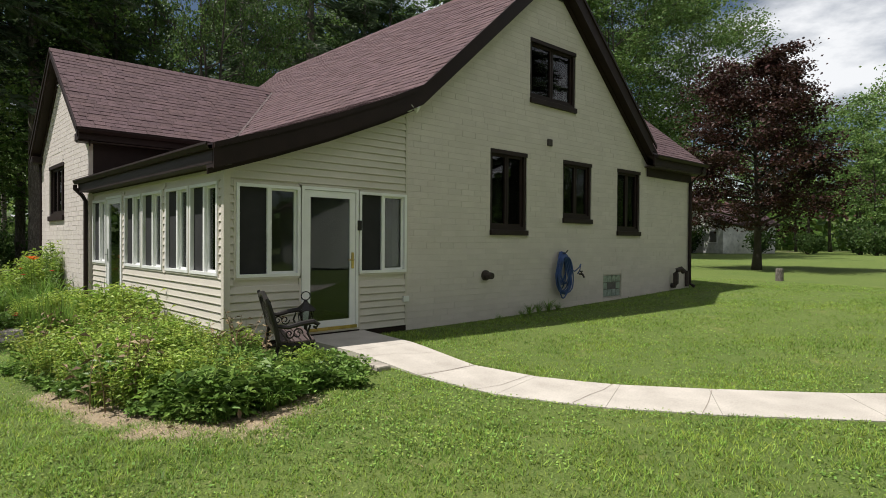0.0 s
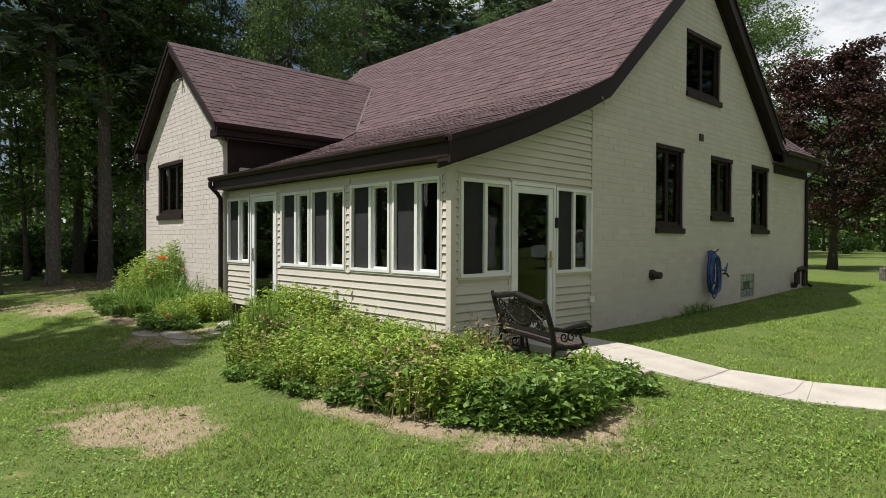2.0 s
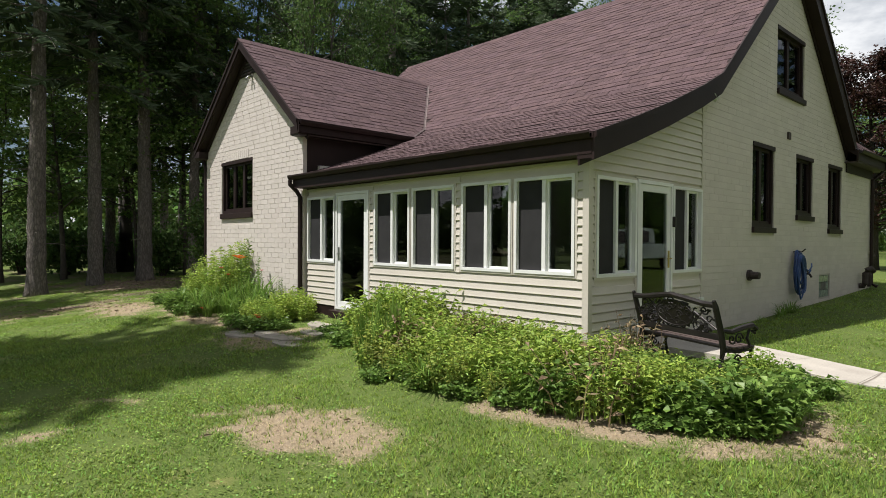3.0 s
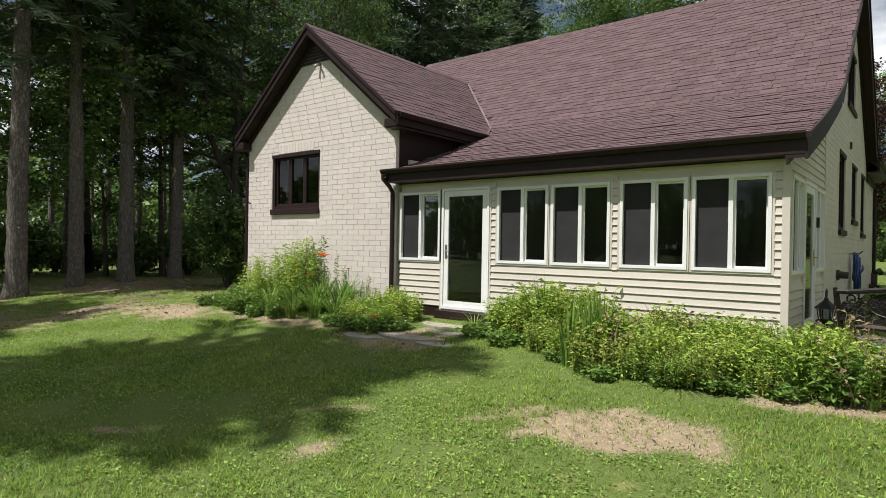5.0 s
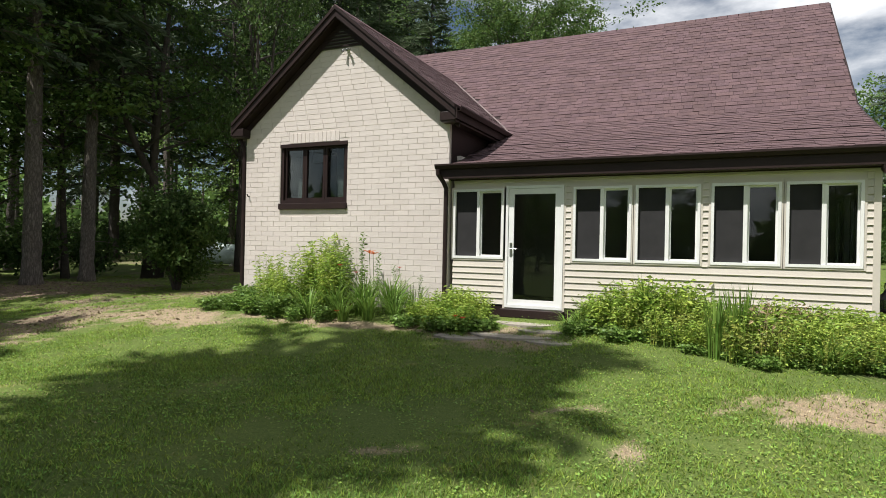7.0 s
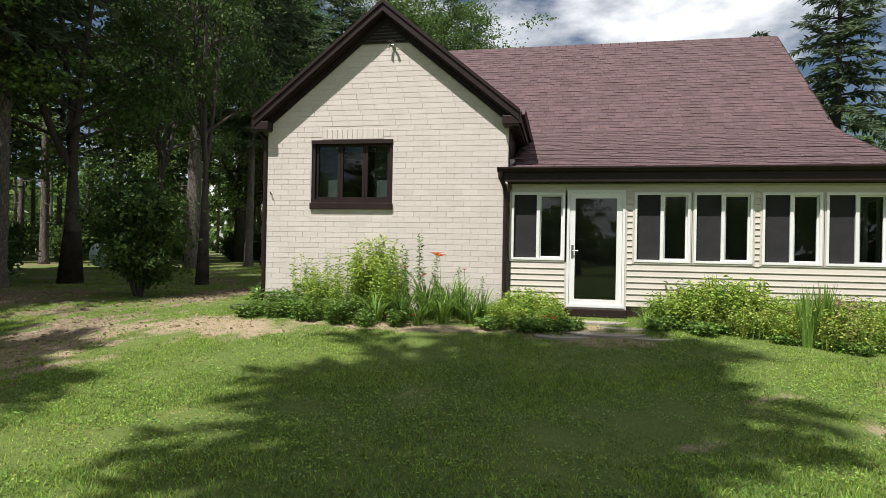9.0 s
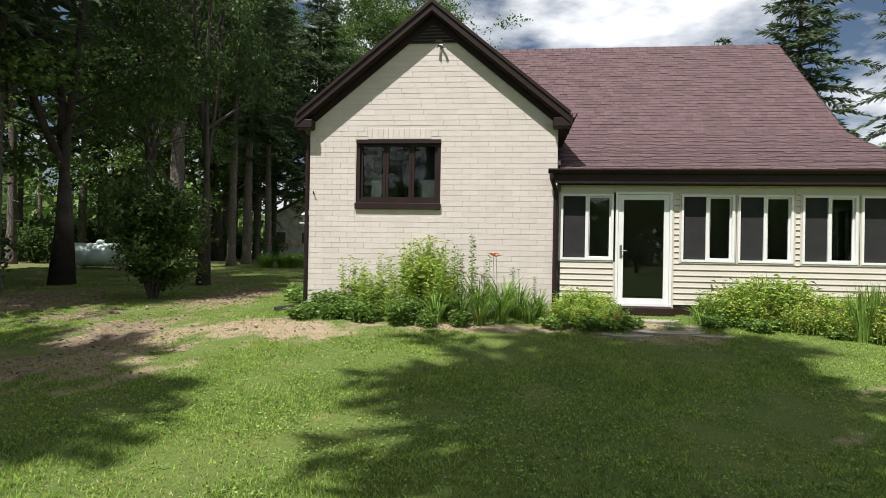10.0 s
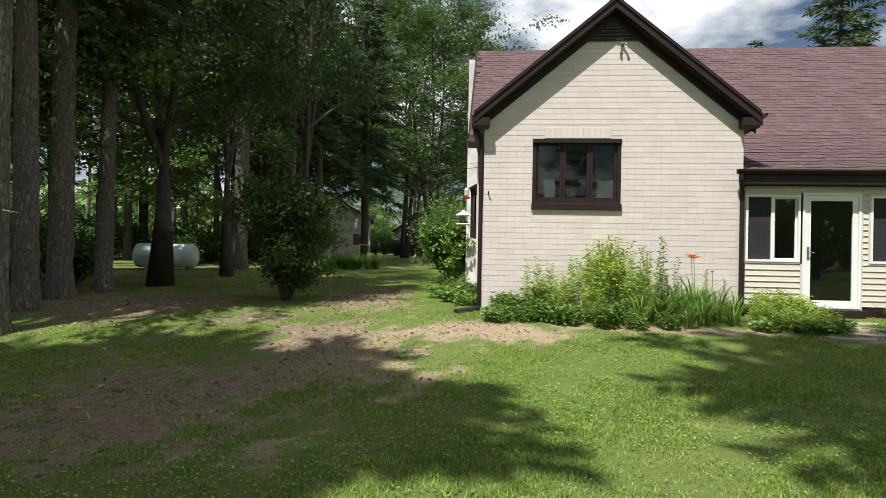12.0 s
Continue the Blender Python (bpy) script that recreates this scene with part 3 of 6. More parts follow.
def shingle_mesh(width, mat):
    """A thin tapered shingle lying in its own x (along the course), y (up the slope), z (out)."""
    key = (round(width, 2), mat.name)
    if key not in shingle_cache:
        w, L, t = round(width, 2) / 2 - 0.003, EXPO + 0.02, 0.009
        vs = [(-w, 0, 0), (w, 0, 0), (w, 0, t), (-w, 0, t), (w, L, 0.001), (-w, L, 0.001)]
        fs = [(0, 1, 2, 3), (3, 2, 4, 5)]
        me = mesh_of("shingle", vs, fs, mat)
        shingle_cache[key] = me
    return shingle_cache[key]


def lay_shingles(roof, start, along, up, rows, length_of, inside, near, seed, limit=300):
    """Courses up a slope. start: eave corner; along, up: unit vectors; inside(p): whether a place of the slope is open to the sky."""
    rng = random.Random(seed)
    out = along.cross(up).normalized()
    if out.z < 0:
        out = -out
    base = Matrix((along, up, out)).transposed().to_4x4()
    rest_v, rest_f, count, singles = [], [], 0, 0
    for r in range(rows):
        a = -rng.uniform(0, 0.3)
        while a < length_of:
            w = rng.choice((0.14, 0.18, 0.22, 0.26, 0.3, 0.34))
            p, q = max(a, 0), min(a + w, length_of)
            a += w
            if q - p < 0.04:
                continue
            c = start + along * ((p + q) / 2) + up * (r * EXPO)
            if not inside(c + up * EXPO * 0.6, (q - p) / 2):
                continue
            lift = rng.choice((0, 0, 0.004, 0.006))
            me = shingle_mesh(q - p, M_SHINGLE)
            if singles < limit and near(c):
                ob = new("shingle", me)
                ob.parent = roof
                ob.matrix_local = Matrix.Translation(c + out * (0.003 + lift)) @ base
                singles += 1
            else:
                co = np.empty(len(me.vertices) * 3, np.float32)
                me.vertices.foreach_get("co", co)
                rot = np.array(base.to_3x3())
                rest_v.append(co.reshape(-1, 3) @ rot.T + np.array(c + out * (0.003 + lift)))
                rest_f.append(np.array([tuple(f.vertices) for f in me.polygons]) + count)
                count += len(me.vertices)
    if rest_v:
        ob = put("shingle_rest", mesh_of("shingle_rest", np.concatenate(rest_v), np.concatenate(rest_f), M_SHINGLES), roof)
        ob["kind"] = "stuff"


# brown rakes, fascias and soffits
def rake(name, outline, axis, a, b):
    part(name, prism(outline, axis, a, b), M_TRIM, house)


def follow(ys, zs, top, depth):
    return [(y, z + top) for y, z in zip(ys, zs)] + [(y, z + top - depth) for y, z in zip(ys[::-1], zs[::-1])]


rake("rake_board", follow(PROF_Y[:6], PROF_Z[:6], 0.0, 0.31), "x", 0.2, 0.235)
rake("rake_board", follow([RIDGE_Y, 10.6], [RIDGE_Z, 4.255], 0.0, 0.36), "x", 0.2, 0.235)
rake("rake_cap", follow(PROF_Y[:6], PROF_Z[:6], 0.012, 0.07), "x", 0.235, 0.262)
rake("rake_cap", follow([RIDGE_Y, 10.75], [RIDGE_Z, 4.14], 0.012, 0.07), "x", 0.235, 0.262)
rake("rake_soffit", follow(PROF_Y[:6], PROF_Z[:6], -0.24, 0.05), "x", 0.0, 0.2)
rake("rake_soffit", follow([RIDGE_Y, 10.7], [RIDGE_Z, 4.19], -0.3, 0.05), "x", 0.0, 0.2)
rake("frieze_board", follow(PROF_Y[:6], PROF_Z[:6], -0.285, 0.08), "x", 0.012, 0.036)
rake("frieze_board", follow([RIDGE_Y, 10.7], [RIDGE_Z, 4.19], -0.35, 0.12), "x", 0.012, 0.035)
rake("rake_board", follow([RIDGE_Y, 11.0], [RIDGE_Z, 3.9], 0.0, 0.3), "x", -11.79, -11.75)
rake("rake_board", follow([3.15, RIDGE_Y], [4.27, RIDGE_Z], 0.0, 0.3), "x", -11.79, -11.75)
for s in (-1, 1):
    xs = [W_APEX_X, W_APEX_X + s * W_HALF]
    zs = [W_APEX_Z, W_APEX_Z - W_SLOPE * W_HALF]
    rake("rake_board", follow(xs, zs, 0.0, 0.2), "y", WING_Y - 0.25, WING_Y - 0.215)
    rake("rake_cap", follow(xs, zs, 0.012, 0.07), "y", WING_Y - 0.275, WING_Y - 0.25)
    rake("rake_soffit", follow(xs, zs, -0.18, 0.05), "y", WING_Y - 0.215, WING_Y)
    rake("frieze_board", follow(xs, zs, -0.23, 0.14), "y", WING_Y - 0.035, WING_Y - 0.012)
    ex = W_APEX_X + s * W_HALF
    part("cornice_return", box((min(ex, ex - s * 0.3), WING_Y - 0.235, 3.755), (max(ex, ex - s * 0.3), WING_Y, 3.915), 0.01), M_TRIM, house)
    part("eave_fascia", box((min(ex, ex + s * 0.04), WING_Y - 0.235, 3.775), (max(ex, ex + s * 0.04), 3.4 if s < 0 else 2.75, 3.965)), M_TRIM, house)
    part("eave_soffit", box((min(ex, ex - s * 0.28), WING_Y - 0.215, 3.735), (max(ex, ex - s * 0.28), 2.8, 3.765)), M_SOFFIT, house)
# back wing eave over the east wall
part("eave_fascia", box((0.26, 10.55, 3.66), (0.3, 13.42, 3.9)), M_TRIM, house)
part("eave_soffit", box((0.0, 10.6, 3.63), (0.28, 13.42, 3.66)), M_SOFFIT, house)
part("frieze_board", box((0.012, 10.7, 3.42), (0.035, 13.1, 3.63)), M_TRIM, house)
rake("rake_board", follow([B_APEX_X, 0.28], [B_APEX_Z, B_APEX_Z - W_SLOPE * 2.88], 0.01, 0.24), "y", 13.42, 13.46)
# sunroom eave: fascia, soffit, gutter
part("eave_fascia", box((-6.62, -0.245, 2.72), (0.2, -0.2, 2.95)), M_TRIM, house)
part("eave_soffit", box((-6.5, -0.2, 2.72), (0.2, 0.0, 2.745)), M_SOFFIT, house)
part("frieze_board", box((-6.45, -0.03, 2.7), (0.02, -0.012, 2.72)), M_TRIM, house)


def gutter(a, b, along, other, z):
    """A trough with an open top and a rolled lip, drawn along an axis."""
    w, h, t = 0.075, 0.08, 0.006
    prof = [(0, 0), (0, -h), (-w * 0.7, -h), (-w, -h * 0.35), (-w, 0), (-w - 0.012, 0), (-w - 0.012, -h * 0.35), (-w * 0.75, -h - t), (t, -h - t), (t, 0)]
    if along == "x":
        return prism([(other + p[0], z + p[1]) for p in prof], "x", a, b)
    return prism([(other - p[0], z + p[1]) for p in prof], "y", a, b)


part("gutter", gutter(-6.68, 0.22, "x", -0.245, 2.975), M_TRIM, house, "brown metal gutter")
part("gutter", gutter(WING_Y - 0.24, 2.6, "y", W_APEX_X + W_HALF + 0.04, 3.995), M_TRIM, house)
part("gutter", gutter(10.6, 13.42, "y", 0.305, 3.92), M_TRIM, house)
part("downspout", tube([(-6.62, -0.3, 2.88), (-6.62, -0.3, 2.8), (-6.56, -0.18, 2.66), (-6.53, -0.13, 2.55), (-6.53, -0.13, 0.4), (-6.53, -0.24, 0.33)], 0.042, 8), M_TRIM, house, "brown downspout")
part("downspout", tube([(0.33, 13.2, 3.85), (0.31, 13.15, 3.7), (0.06, 13.0, 3.4), (0.06, 13.0, 0.68), (0.2, 13.0, 0.6)], 0.045, 8), M_TRIM, house, "brown downspout")
part("downspout", tube([(-11.5, -0.1, 3.8), (-11.36, -0.1, 3.55), (-11.345, -0.09, 3.3), (-11.345, -0.09, 0.32), (-11.36, -0.34, 0.26)], 0.042, 8), M_TRIM, house, "brown downspout")

# ridge caps
for i in range(48):
    x = -11.72 + i * 0.25
    bm = prism([(RIDGE_Y - 0.13, RIDGE_Z - 0.115), (RIDGE_Y, RIDGE_Z + 0.012), (RIDGE_Y + 0.13, RIDGE_Z - 0.115), (RIDGE_Y + 0.13, RIDGE_Z - 0.095), (RIDGE_Y, RIDGE_Z + 0.035), (RIDGE_Y - 0.13, RIDGE_Z - 0.095)], "x", x, min(x + 0.27, 0.24))
    part("ridge_cap", bm, M_SHINGLE, main_roof)
for i in range(21):
    y = WING_Y - 0.27 + i * 0.265
    bm = prism([(W_APEX_X - 0.13, W_APEX_Z - 0.1), (W_APEX_X, W_APEX_Z + 0.012), (W_APEX_X + 0.13, W_APEX_Z - 0.1), (W_APEX_X + 0.13, W_APEX_Z - 0.08), (W_APEX_X, W_APEX_Z + 0.033), (W_APEX_X - 0.13, W_APEX_Z - 0.08)], "y", y, y + 0.28)
    part("ridge_cap", bm, M_SHINGLE, wing_roof)

# louvred vents under the gables
def louvre(axis, c, a0, a1, z0, peak, sign):
    mid = (a0 + a1) / 2
    v = part("gable_vent", prism([(a0, z0), (a1, z0), (mid, peak)], axis, c + sign * 0.012, c + sign * 0.02), M_DARK, house, "brown louvred vent")
    k = 0
    z = z0 + 0.02
    while z < peak - 0.1:
        half = (a1 - a0) / 2 * (peak - z) / (peak - z0)
        if axis == "y":
            part("louvre", box((mid - half, c - 0.045, z), (mid + half, c - 0.02, z + 0.03)), M_TRIM, v)
        else:
            part("louvre", box((c + 0.02, mid - half, z), (c + 0.045, mid + half, z + 0.03)), M_TRIM, v)
        z += 0.065


louvre("y", WING_Y, -9.43, -8.37, 5.4, 5.9, -1)
louvre("x", 0.0, 6.3, 7.4, 6.75, 7.15, 1)

# windows
def place(axis, c, sign):
    """Maps (along, out, z) to the world for a wall face."""
    if axis == "y":
        return lambda a, d, z: (a, c + sign * d, z)
    return lambda a, d, z: (c + sign * d, a, z)


def wbox(at, a0, a1, d0, d1, z0, z1, bevel=0.0):
    p, q = at(a0, d0, z0), at(a1, d1, z1)
    return box([min(p[i], q[i]) for i in range(3)], [max(p[i], q[i]) for i in range(3)], bevel)


def frame_bars(at, a0, a1, z0, z1, w, d0, d1):
    bm = bmesh.new()
    for lo, hi in ((((a0), z0), (a1, z0 + w)), ((a0, z1 - w), (a1, z1)), ((a0, z0 + w), (a0 + w, z1 - w)), ((a1 - w, z0 + w), (a1, z1 - w))):
        p, q = at(lo[0], d0, lo[1]), at(hi[0], d1, hi[1])
        add_box(bm, [min(p[i], q[i]) for i in range(3)], [max(p[i], q[i]) for i in range(3)])
    return bm


def slider(axis, c, sign, a0, a1, z0, z1, flip=False):
    at = place(axis, c, sign)
    w = part("window", frame_bars(at, a0, a1, z0, z1, 0.042, -0.08, 0.036), M_WHITE, house, "white vinyl sliding window with a dark insect screen")
    mid = (a0 + a1) / 2
    part("mullion", wbox(at, mid - 0.028, mid + 0.028, -0.05, 0.02, z0 + 0.042, z1 - 0.042), M_WHITE, w)
    scr, gls = ((a0, mid), (mid, a1)) if not flip else ((mid, a1), (a0, mid))
    part("insect_screen", wbox(at, scr[0] + 0.04, scr[1] - 0.024, -0.022, -0.016, z0 + 0.04, z1 - 0.04), M_SCREEN, w)
    part("sash", frame_bars(at, gls[0] + 0.025, gls[1] - 0.04, z0 + 0.04, z1 - 0.04, 0.03, -0.06, -0.02), M_WHITE, w)
    pane = part("pane", wbox(at, gls[0] + 0.05, gls[1] - 0.065, -0.045, -0.04, z0 + 0.065, z1 - 0.065), M_GLASS, w)
    pane.visible_shadow = False


def casement(axis, c, sign, a0, a1, z0, z1, lights, sill=0.1):
    at = place(axis, c, sign)
    w = part("window", frame_bars(at, a0, a1, z0, z1, 0.07, -0.14, -0.02), M_TRIM, house, "dark brown framed window")
    part("head", wbox(at, a0, a1, -0.02, 0.018, z1 - 0.075, z1), M_TRIM, w)
    n = lights
    for i in range(n):
        p = a0 + 0.07 + (a1 - a0 - 0.14) * i / n
        q = a0 + 0.07 + (a1 - a0 - 0.14) * (i + 1) / n
        part("sash", frame_bars(at, p + 0.003, q - 0.003, z0 + 0.07, z1 - 0.07, 0.05, -0.12, -0.06), M_TRIM, w)
        pane = part("pane", wbox(at, p + 0.05, q - 0.05, -0.095, -0.09, z0 + 0.12, z1 - 0.12), M_GLASS, w)
        pane.visible_shadow = False
    part("sill", wbox(at, a0 - 0.01, a1 + 0.01, -0.1, 0.05, z0 - sill, z0, 0.006), M_TRIM, w, "brown painted brick sill")


FRONT_W = [(-6.42, -5.45, 1.30, 2.54), (-4.23, -3.29, 1.30, 2.54), (-3.23, -2.27, 1.30, 2.54), (-2.12, -1.18, 1.30, 2.54), (-1.12, -0.17, 1.30, 2.54)]
for a0, a1, z0, z1 in FRONT_W:
    slider("y", 0.0, -1, a0, a1, z0, z1)
SIDE_W = [(0.14, 1.07, 1.28, 2.52), (2.07, 2.99, 1.28, 2.52)]
for a0, a1, z0, z1 in SIDE_W:
    slider("x", 0.0, 1, a0, a1, z0, z1)
for a0, a1, z0, z1 in E_HOLES[:4]:
    casement("x", 0.0, 1, a0, a1, z0, z1, 2)
casement("y", WING_Y, -1, *W_HOLES[0], 3, 0.12)


def storm_door(axis, c, sign, a0, a1, z0, z1, handle_at, brass):
    at = place(axis, c, sign)
    d = part("storm_door", frame_bars(at, a0, a1, z0 + 0.0, z1, 0.045, -0.1, 0.036), M_WHITE, house, "white storm door with full glass")
    leaf = part("leaf", frame_bars(at, a0 + 0.05, a1 - 0.05, z0 + 0.05, z1 - 0.05, 0.095, -0.02, 0.02), M_WHITE, d)
    g = part("pane", wbox(at, a0 + 0.14, a1 - 0.14, -0.004, 0.004, z0 + 0.14, z1 - 0.14), M_GLASS, d)
    g.visible_shadow = False
    part("kick_sweep", wbox(at, a0 + 0.03, a1 - 0.03, 0.036, 0.046, z0 + 0.002, z0 + 0.05), M_BRASS if brass else M_WHITE, d, "yellow brass sweep" if brass else "")
    mat = M_BRASS if brass else M_SILVER
    hz = z0 + 1.0
    bm = wbox(at, handle_at - 0.022, handle_at + 0.022, 0.02, 0.03, hz - 0.11, hz + 0.13, 0.004)
    add_tube(bm, [at(handle_at, 0.03, hz + 0.02), at(handle_at, 0.065, hz + 0.02), at(handle_at + (0.1 if handle_at < (a0 + a1) / 2 else -0.1), 0.065, hz + 0.02)], 0.009, 8)
    part("handle", bm, mat, d, "lever handle")
    return d


FRONT_D = (-5.41, -4.39, 0.46, 2.58)
SIDE_D = (1.09, 2.05, 0.47, 2.54)
storm_door("y", 0.0, -1, *FRONT_D, -5.31, False)
d = storm_door("x", 0.0, 1, *SIDE_D, 1.95, True)
part("closer_box", box((0.03, 2.03, 1.93), (0.075, 2.085, 2.08), 0.006), M_IRON, d, "black latch box")

# sunroom framing and lap siding: every board is a piece
EXP = 0.108


def board_mesh(axis, sign, length):
    key = ("board", axis, sign, round(length, 2))
    if key not in brick_cache:
        L = length / 2
        prof = [(0.0, 0.0), (0.024, 0.0), (0.028, 0.006), (0.022, 0.03), (0.012, EXP - 0.013), (0.002, EXP - 0.011), (0.002, EXP + 0.002), (0.0, EXP + 0.002)]
        vs = []
        for s in (-L, L):
            for d, z in prof:
                vs.append((sign * d, s, z) if axis == "x" else (s, sign * d, z))
        n = len(prof)
        me = bpy.data.meshes.new("siding_board")
        fs = [tuple(range(n)), tuple(range(2 * n - 1, n - 1, -1))] + [(i, n + i, n + (i + 1) % n, (i + 1) % n) for i in range(n)]
        me.from_pydata(vs, [], fs)
        bm = bmesh.new()
        bm.from_mesh(me)
        bmesh.ops.recalc_face_normals(bm, faces=bm.faces)
        bm.to_mesh(me)
        bm.free()
        me.materials.append(M_SIDING)
        brick_cache[key] = me
    return brick_cache[key]


def lap_siding(wall, axis, c, sign, z0, z1, left, right, holes):
    z = z0
    while z < z1:
        a, b = left(z), right(z)
        for p, q in pieces(a, b, z + 0.01, z + EXP, holes):
            if q - p < 0.02:
                continue
            ob = new("siding_board", board_mesh(axis, sign, q - p))
            ob.parent = wall
            ob.location = (c, (p + q) / 2, z) if axis == "x" else ((p + q) / 2, c, z)
        z += EXP


f_holes = [(a0, a1, z0, z1) for a0, a1, z0, z1 in FRONT_W] + [FRONT_D]
s_holes = [(a0, a1, z0, z1) for a0, a1, z0, z1 in SIDE_W] + [SIDE_D]


def s_left(z):
    return 0.0 if z < 2.7 else 0.0 + (z - 2.7) / 0.335


porch_front = part("sunroom_wall_south", banded_wall("y", 0.0, 0.1, [0.3, 2.72], lambda z: -6.42, lambda z: 0.0, f_holes), M_SIDING, house, "cream vinyl lap siding")
porch_side = part("sunroom_wall_east", banded_wall("x", -0.1, 0.0, [0.3, 2.8, 3.2, 3.6, 3.9], lambda z: max(0.1, float(np.interp(z + 0.2, PROF_Z[:5], PROF_Y[:5]))), lambda z: 3.0, s_holes), M_SIDING, house, "cream vinyl lap siding")
grow = lambda hs: [(a - 0.035, b + 0.035, z0 - 0.03, z1 + 0.03) for a, b, z0, z1 in hs]
lap_siding(porch_front, "y", 0.0, -1, 0.50, 2.69, lambda z: -6.42, lambda z: -0.06, grow(f_holes))
lap_siding(porch_side, "x", 0.0, 1, 0.42, 3.85, lambda z: max(0.06, float(np.interp(z + 0.3, PROF_Z[:5], PROF_Y[:5]))), lambda z: 2.97, grow(s_holes))
part("corner_post", box((-0.06, -0.028, 0.42), (0.03, 0.06, 2.74), 0.004), M_SIDING, house)
for hs, axis, sign in ((f_holes, "y", -1), (s_holes, "x", 1)):
    at = place(axis, 0.0, sign)
    for a0, a1, z0, z1 in hs:
        part("j_channel", frame_bars(at, a0 - 0.035, a1 + 0.035, z0 - 0.03, z1 + 0.03, 0.032, 0.0, 0.026), M_SIDING, house)
part("seam_strip", box((0.0, 2.97, 0.42), (0.03, 3.0, 3.85)), M_SIDING, house)
part("skirt_board", box((-6.42, -0.012, 0.2), (0.0, 0.0, 0.5)), M_TRIM, house)
part("skirt_board", box((0.0, 0.0, 0.2), (0.012, 3.0, 0.44)), M_TRIM, house)
part("door_step", box((-5.45, -0.16, 0.3), (-4.35, -0.012, 0.44), 0.008), M_TRIM, house, "brown painted door step")
part("outlet_box", box((0.02, 2.92, 0.8), (0.06, 3.03, 0.89), 0.005), M_WHITE, house, "white outdoor socket box")
bm = box((0.02, 2.94, 3.86), (0.08, 3.02, 3.92), 0.004)
add_tube(bm, [(0.06, 2.98, 3.9), (0.14, 2.94, 3.93), (0.2, 2.9, 3.88)], [0.02, 0.045, 0.06], 10)
add_tube(bm, [(0.06, 2.98, 3.9), (0.14, 3.03, 3.93), (0.2, 3.08, 3.88)], [0.02, 0.045, 0.06], 10)
part("floodlight", bm, M_WHITE, house, "white twin floodlight")
bm = box((-8.77, -0.13, 5.32), (-8.71, -0.092, 5.37), 0.004)
add_tube(bm, [(-8.74, -0.12, 5.35), (-8.79, -0.16, 5.34), (-8.81, -0.19, 5.3)], [0.012, 0.022, 0.028], 10)
add_tube(bm, [(-8.74, -0.12, 5.35), (-8.69, -0.16, 5.34), (-8.67, -0.19, 5.3)], [0.012, 0.022, 0.028], 10)
part("floodlight", bm, M_SILVER, house, "small twin floodlight")
for sx in (-1, 1):
    part("curtain", box((-9.54 + sx * 0.6 - 0.22, 0.2, 2.42), (-9.54 + sx * 0.6 + 0.22, 0.21, 3.48)), M_CURTAIN, house, "grey-green curtain")
part("valance", box((-9.75, 0.2, 3.2), (-9.33, 0.21, 3.48)), M_CURTAIN, house, "lace valance")
for a0, a1, z0, z1 in E_HOLES[:4]:
    w = (a1 - a0) * 0.28
    for p in (a0 + 0.06, a1 - 0.06 - w):
        part("curtain", box((-0.215, p, z0 + 0.08), (-0.205, p + w, z1 - 0.06)), M_CURTAIN, house, "grey-green curtain")
# soldier course over the wing window
for i in range(12):
    ob = new("soldier_brick", brick_mesh("y", -1, 0.1, M_BRICK, 0.2, 0.0012))
    ob.parent, ob.location = wing_wall, (-10.15 + i * 0.104 + 0.05, WING_Y - 0.004, 3.67)
bm = tube([(-11.2, -0.086, 2.5), (-11.2, -0.13, 2.5), (-11.2, -0.15, 2.54)], 0.014, 6)
part("wall_hook", bm, M_IRON, house, "small black wall hook")
part("drain_pipe", tube([(-11.36, -0.28, 0.29), (-11.5, -0.42, 0.27), (-11.75, -0.6, 0.24)], 0.075, 10), M_IRON, house, "black corrugated drain end")
# chimney and bay on the west side
part("chimney", box((-12.0, 6.92, 0.1), (-11.56, 7.9, 7.3), 0.01), M_WHITEPAINT, house, "white painted brick chimney")
bm = box((-11.72, 3.7, 1.75), (-11.3, 5.4, 2.2))
add_box(bm, (-11.72, 3.7, 2.2), (-11.64, 3.78, 3.0))
add_box(bm, (-11.72, 5.32, 2.2), (-11.64, 5.4, 3.0))
add_prism(bm, [(-11.78, 3.0), (-11.3, 3.0), (-11.3, 3.25)], "y", 3.6, 5.5)
bay = part("bay_window", bm, M_TRIM, house, "brown bay window")
part("pane", box((-11.69, 3.78, 2.2), (-11.67, 5.32, 3.0)), M_GLASS, bay)

# glass block light in the east wall
gb = part("glass_block_window", frame_bars(place("x", 0.0, 1), 8.79, 9.59, 0.5, 1.05, 0.03, -0.12, 0.0), M_CONCRETE, house, "glass block basement window")
for i in range(4):
    for j in range(3):
        if 1 <= i <= 2 and j == 1:
            continue
        y0, z0 = 8.825 + i * 0.184, 0.535 + j * 0.163
        part("glass_block", box((-0.08, y0, z0), (-0.015, y0 + 0.176, z0 + 0.155), 0.012), M_BLOCK, gb)
part("vent_panel", box((-0.05, 9.01, 0.7), (-0.02, 9.37, 0.855)), M_DARK, gb)
part("wall_vent", box((0.008, 6.68, 3.73), (0.04, 6.83, 3.87), 0.008), M_RUST, house, "small dark wall vent")
bm = tube([(-0.02, 4.87, 1.16), (0.05, 4.87, 1.16)], 0.095, 14)
add_tube(bm, [(0.05, 4.87, 1.16), (0.19, 4.87, 1.155)], [0.07, 0.06], 12)
part("vent_pipe", bm, M_RUST, house, "dark metal vent pipe")
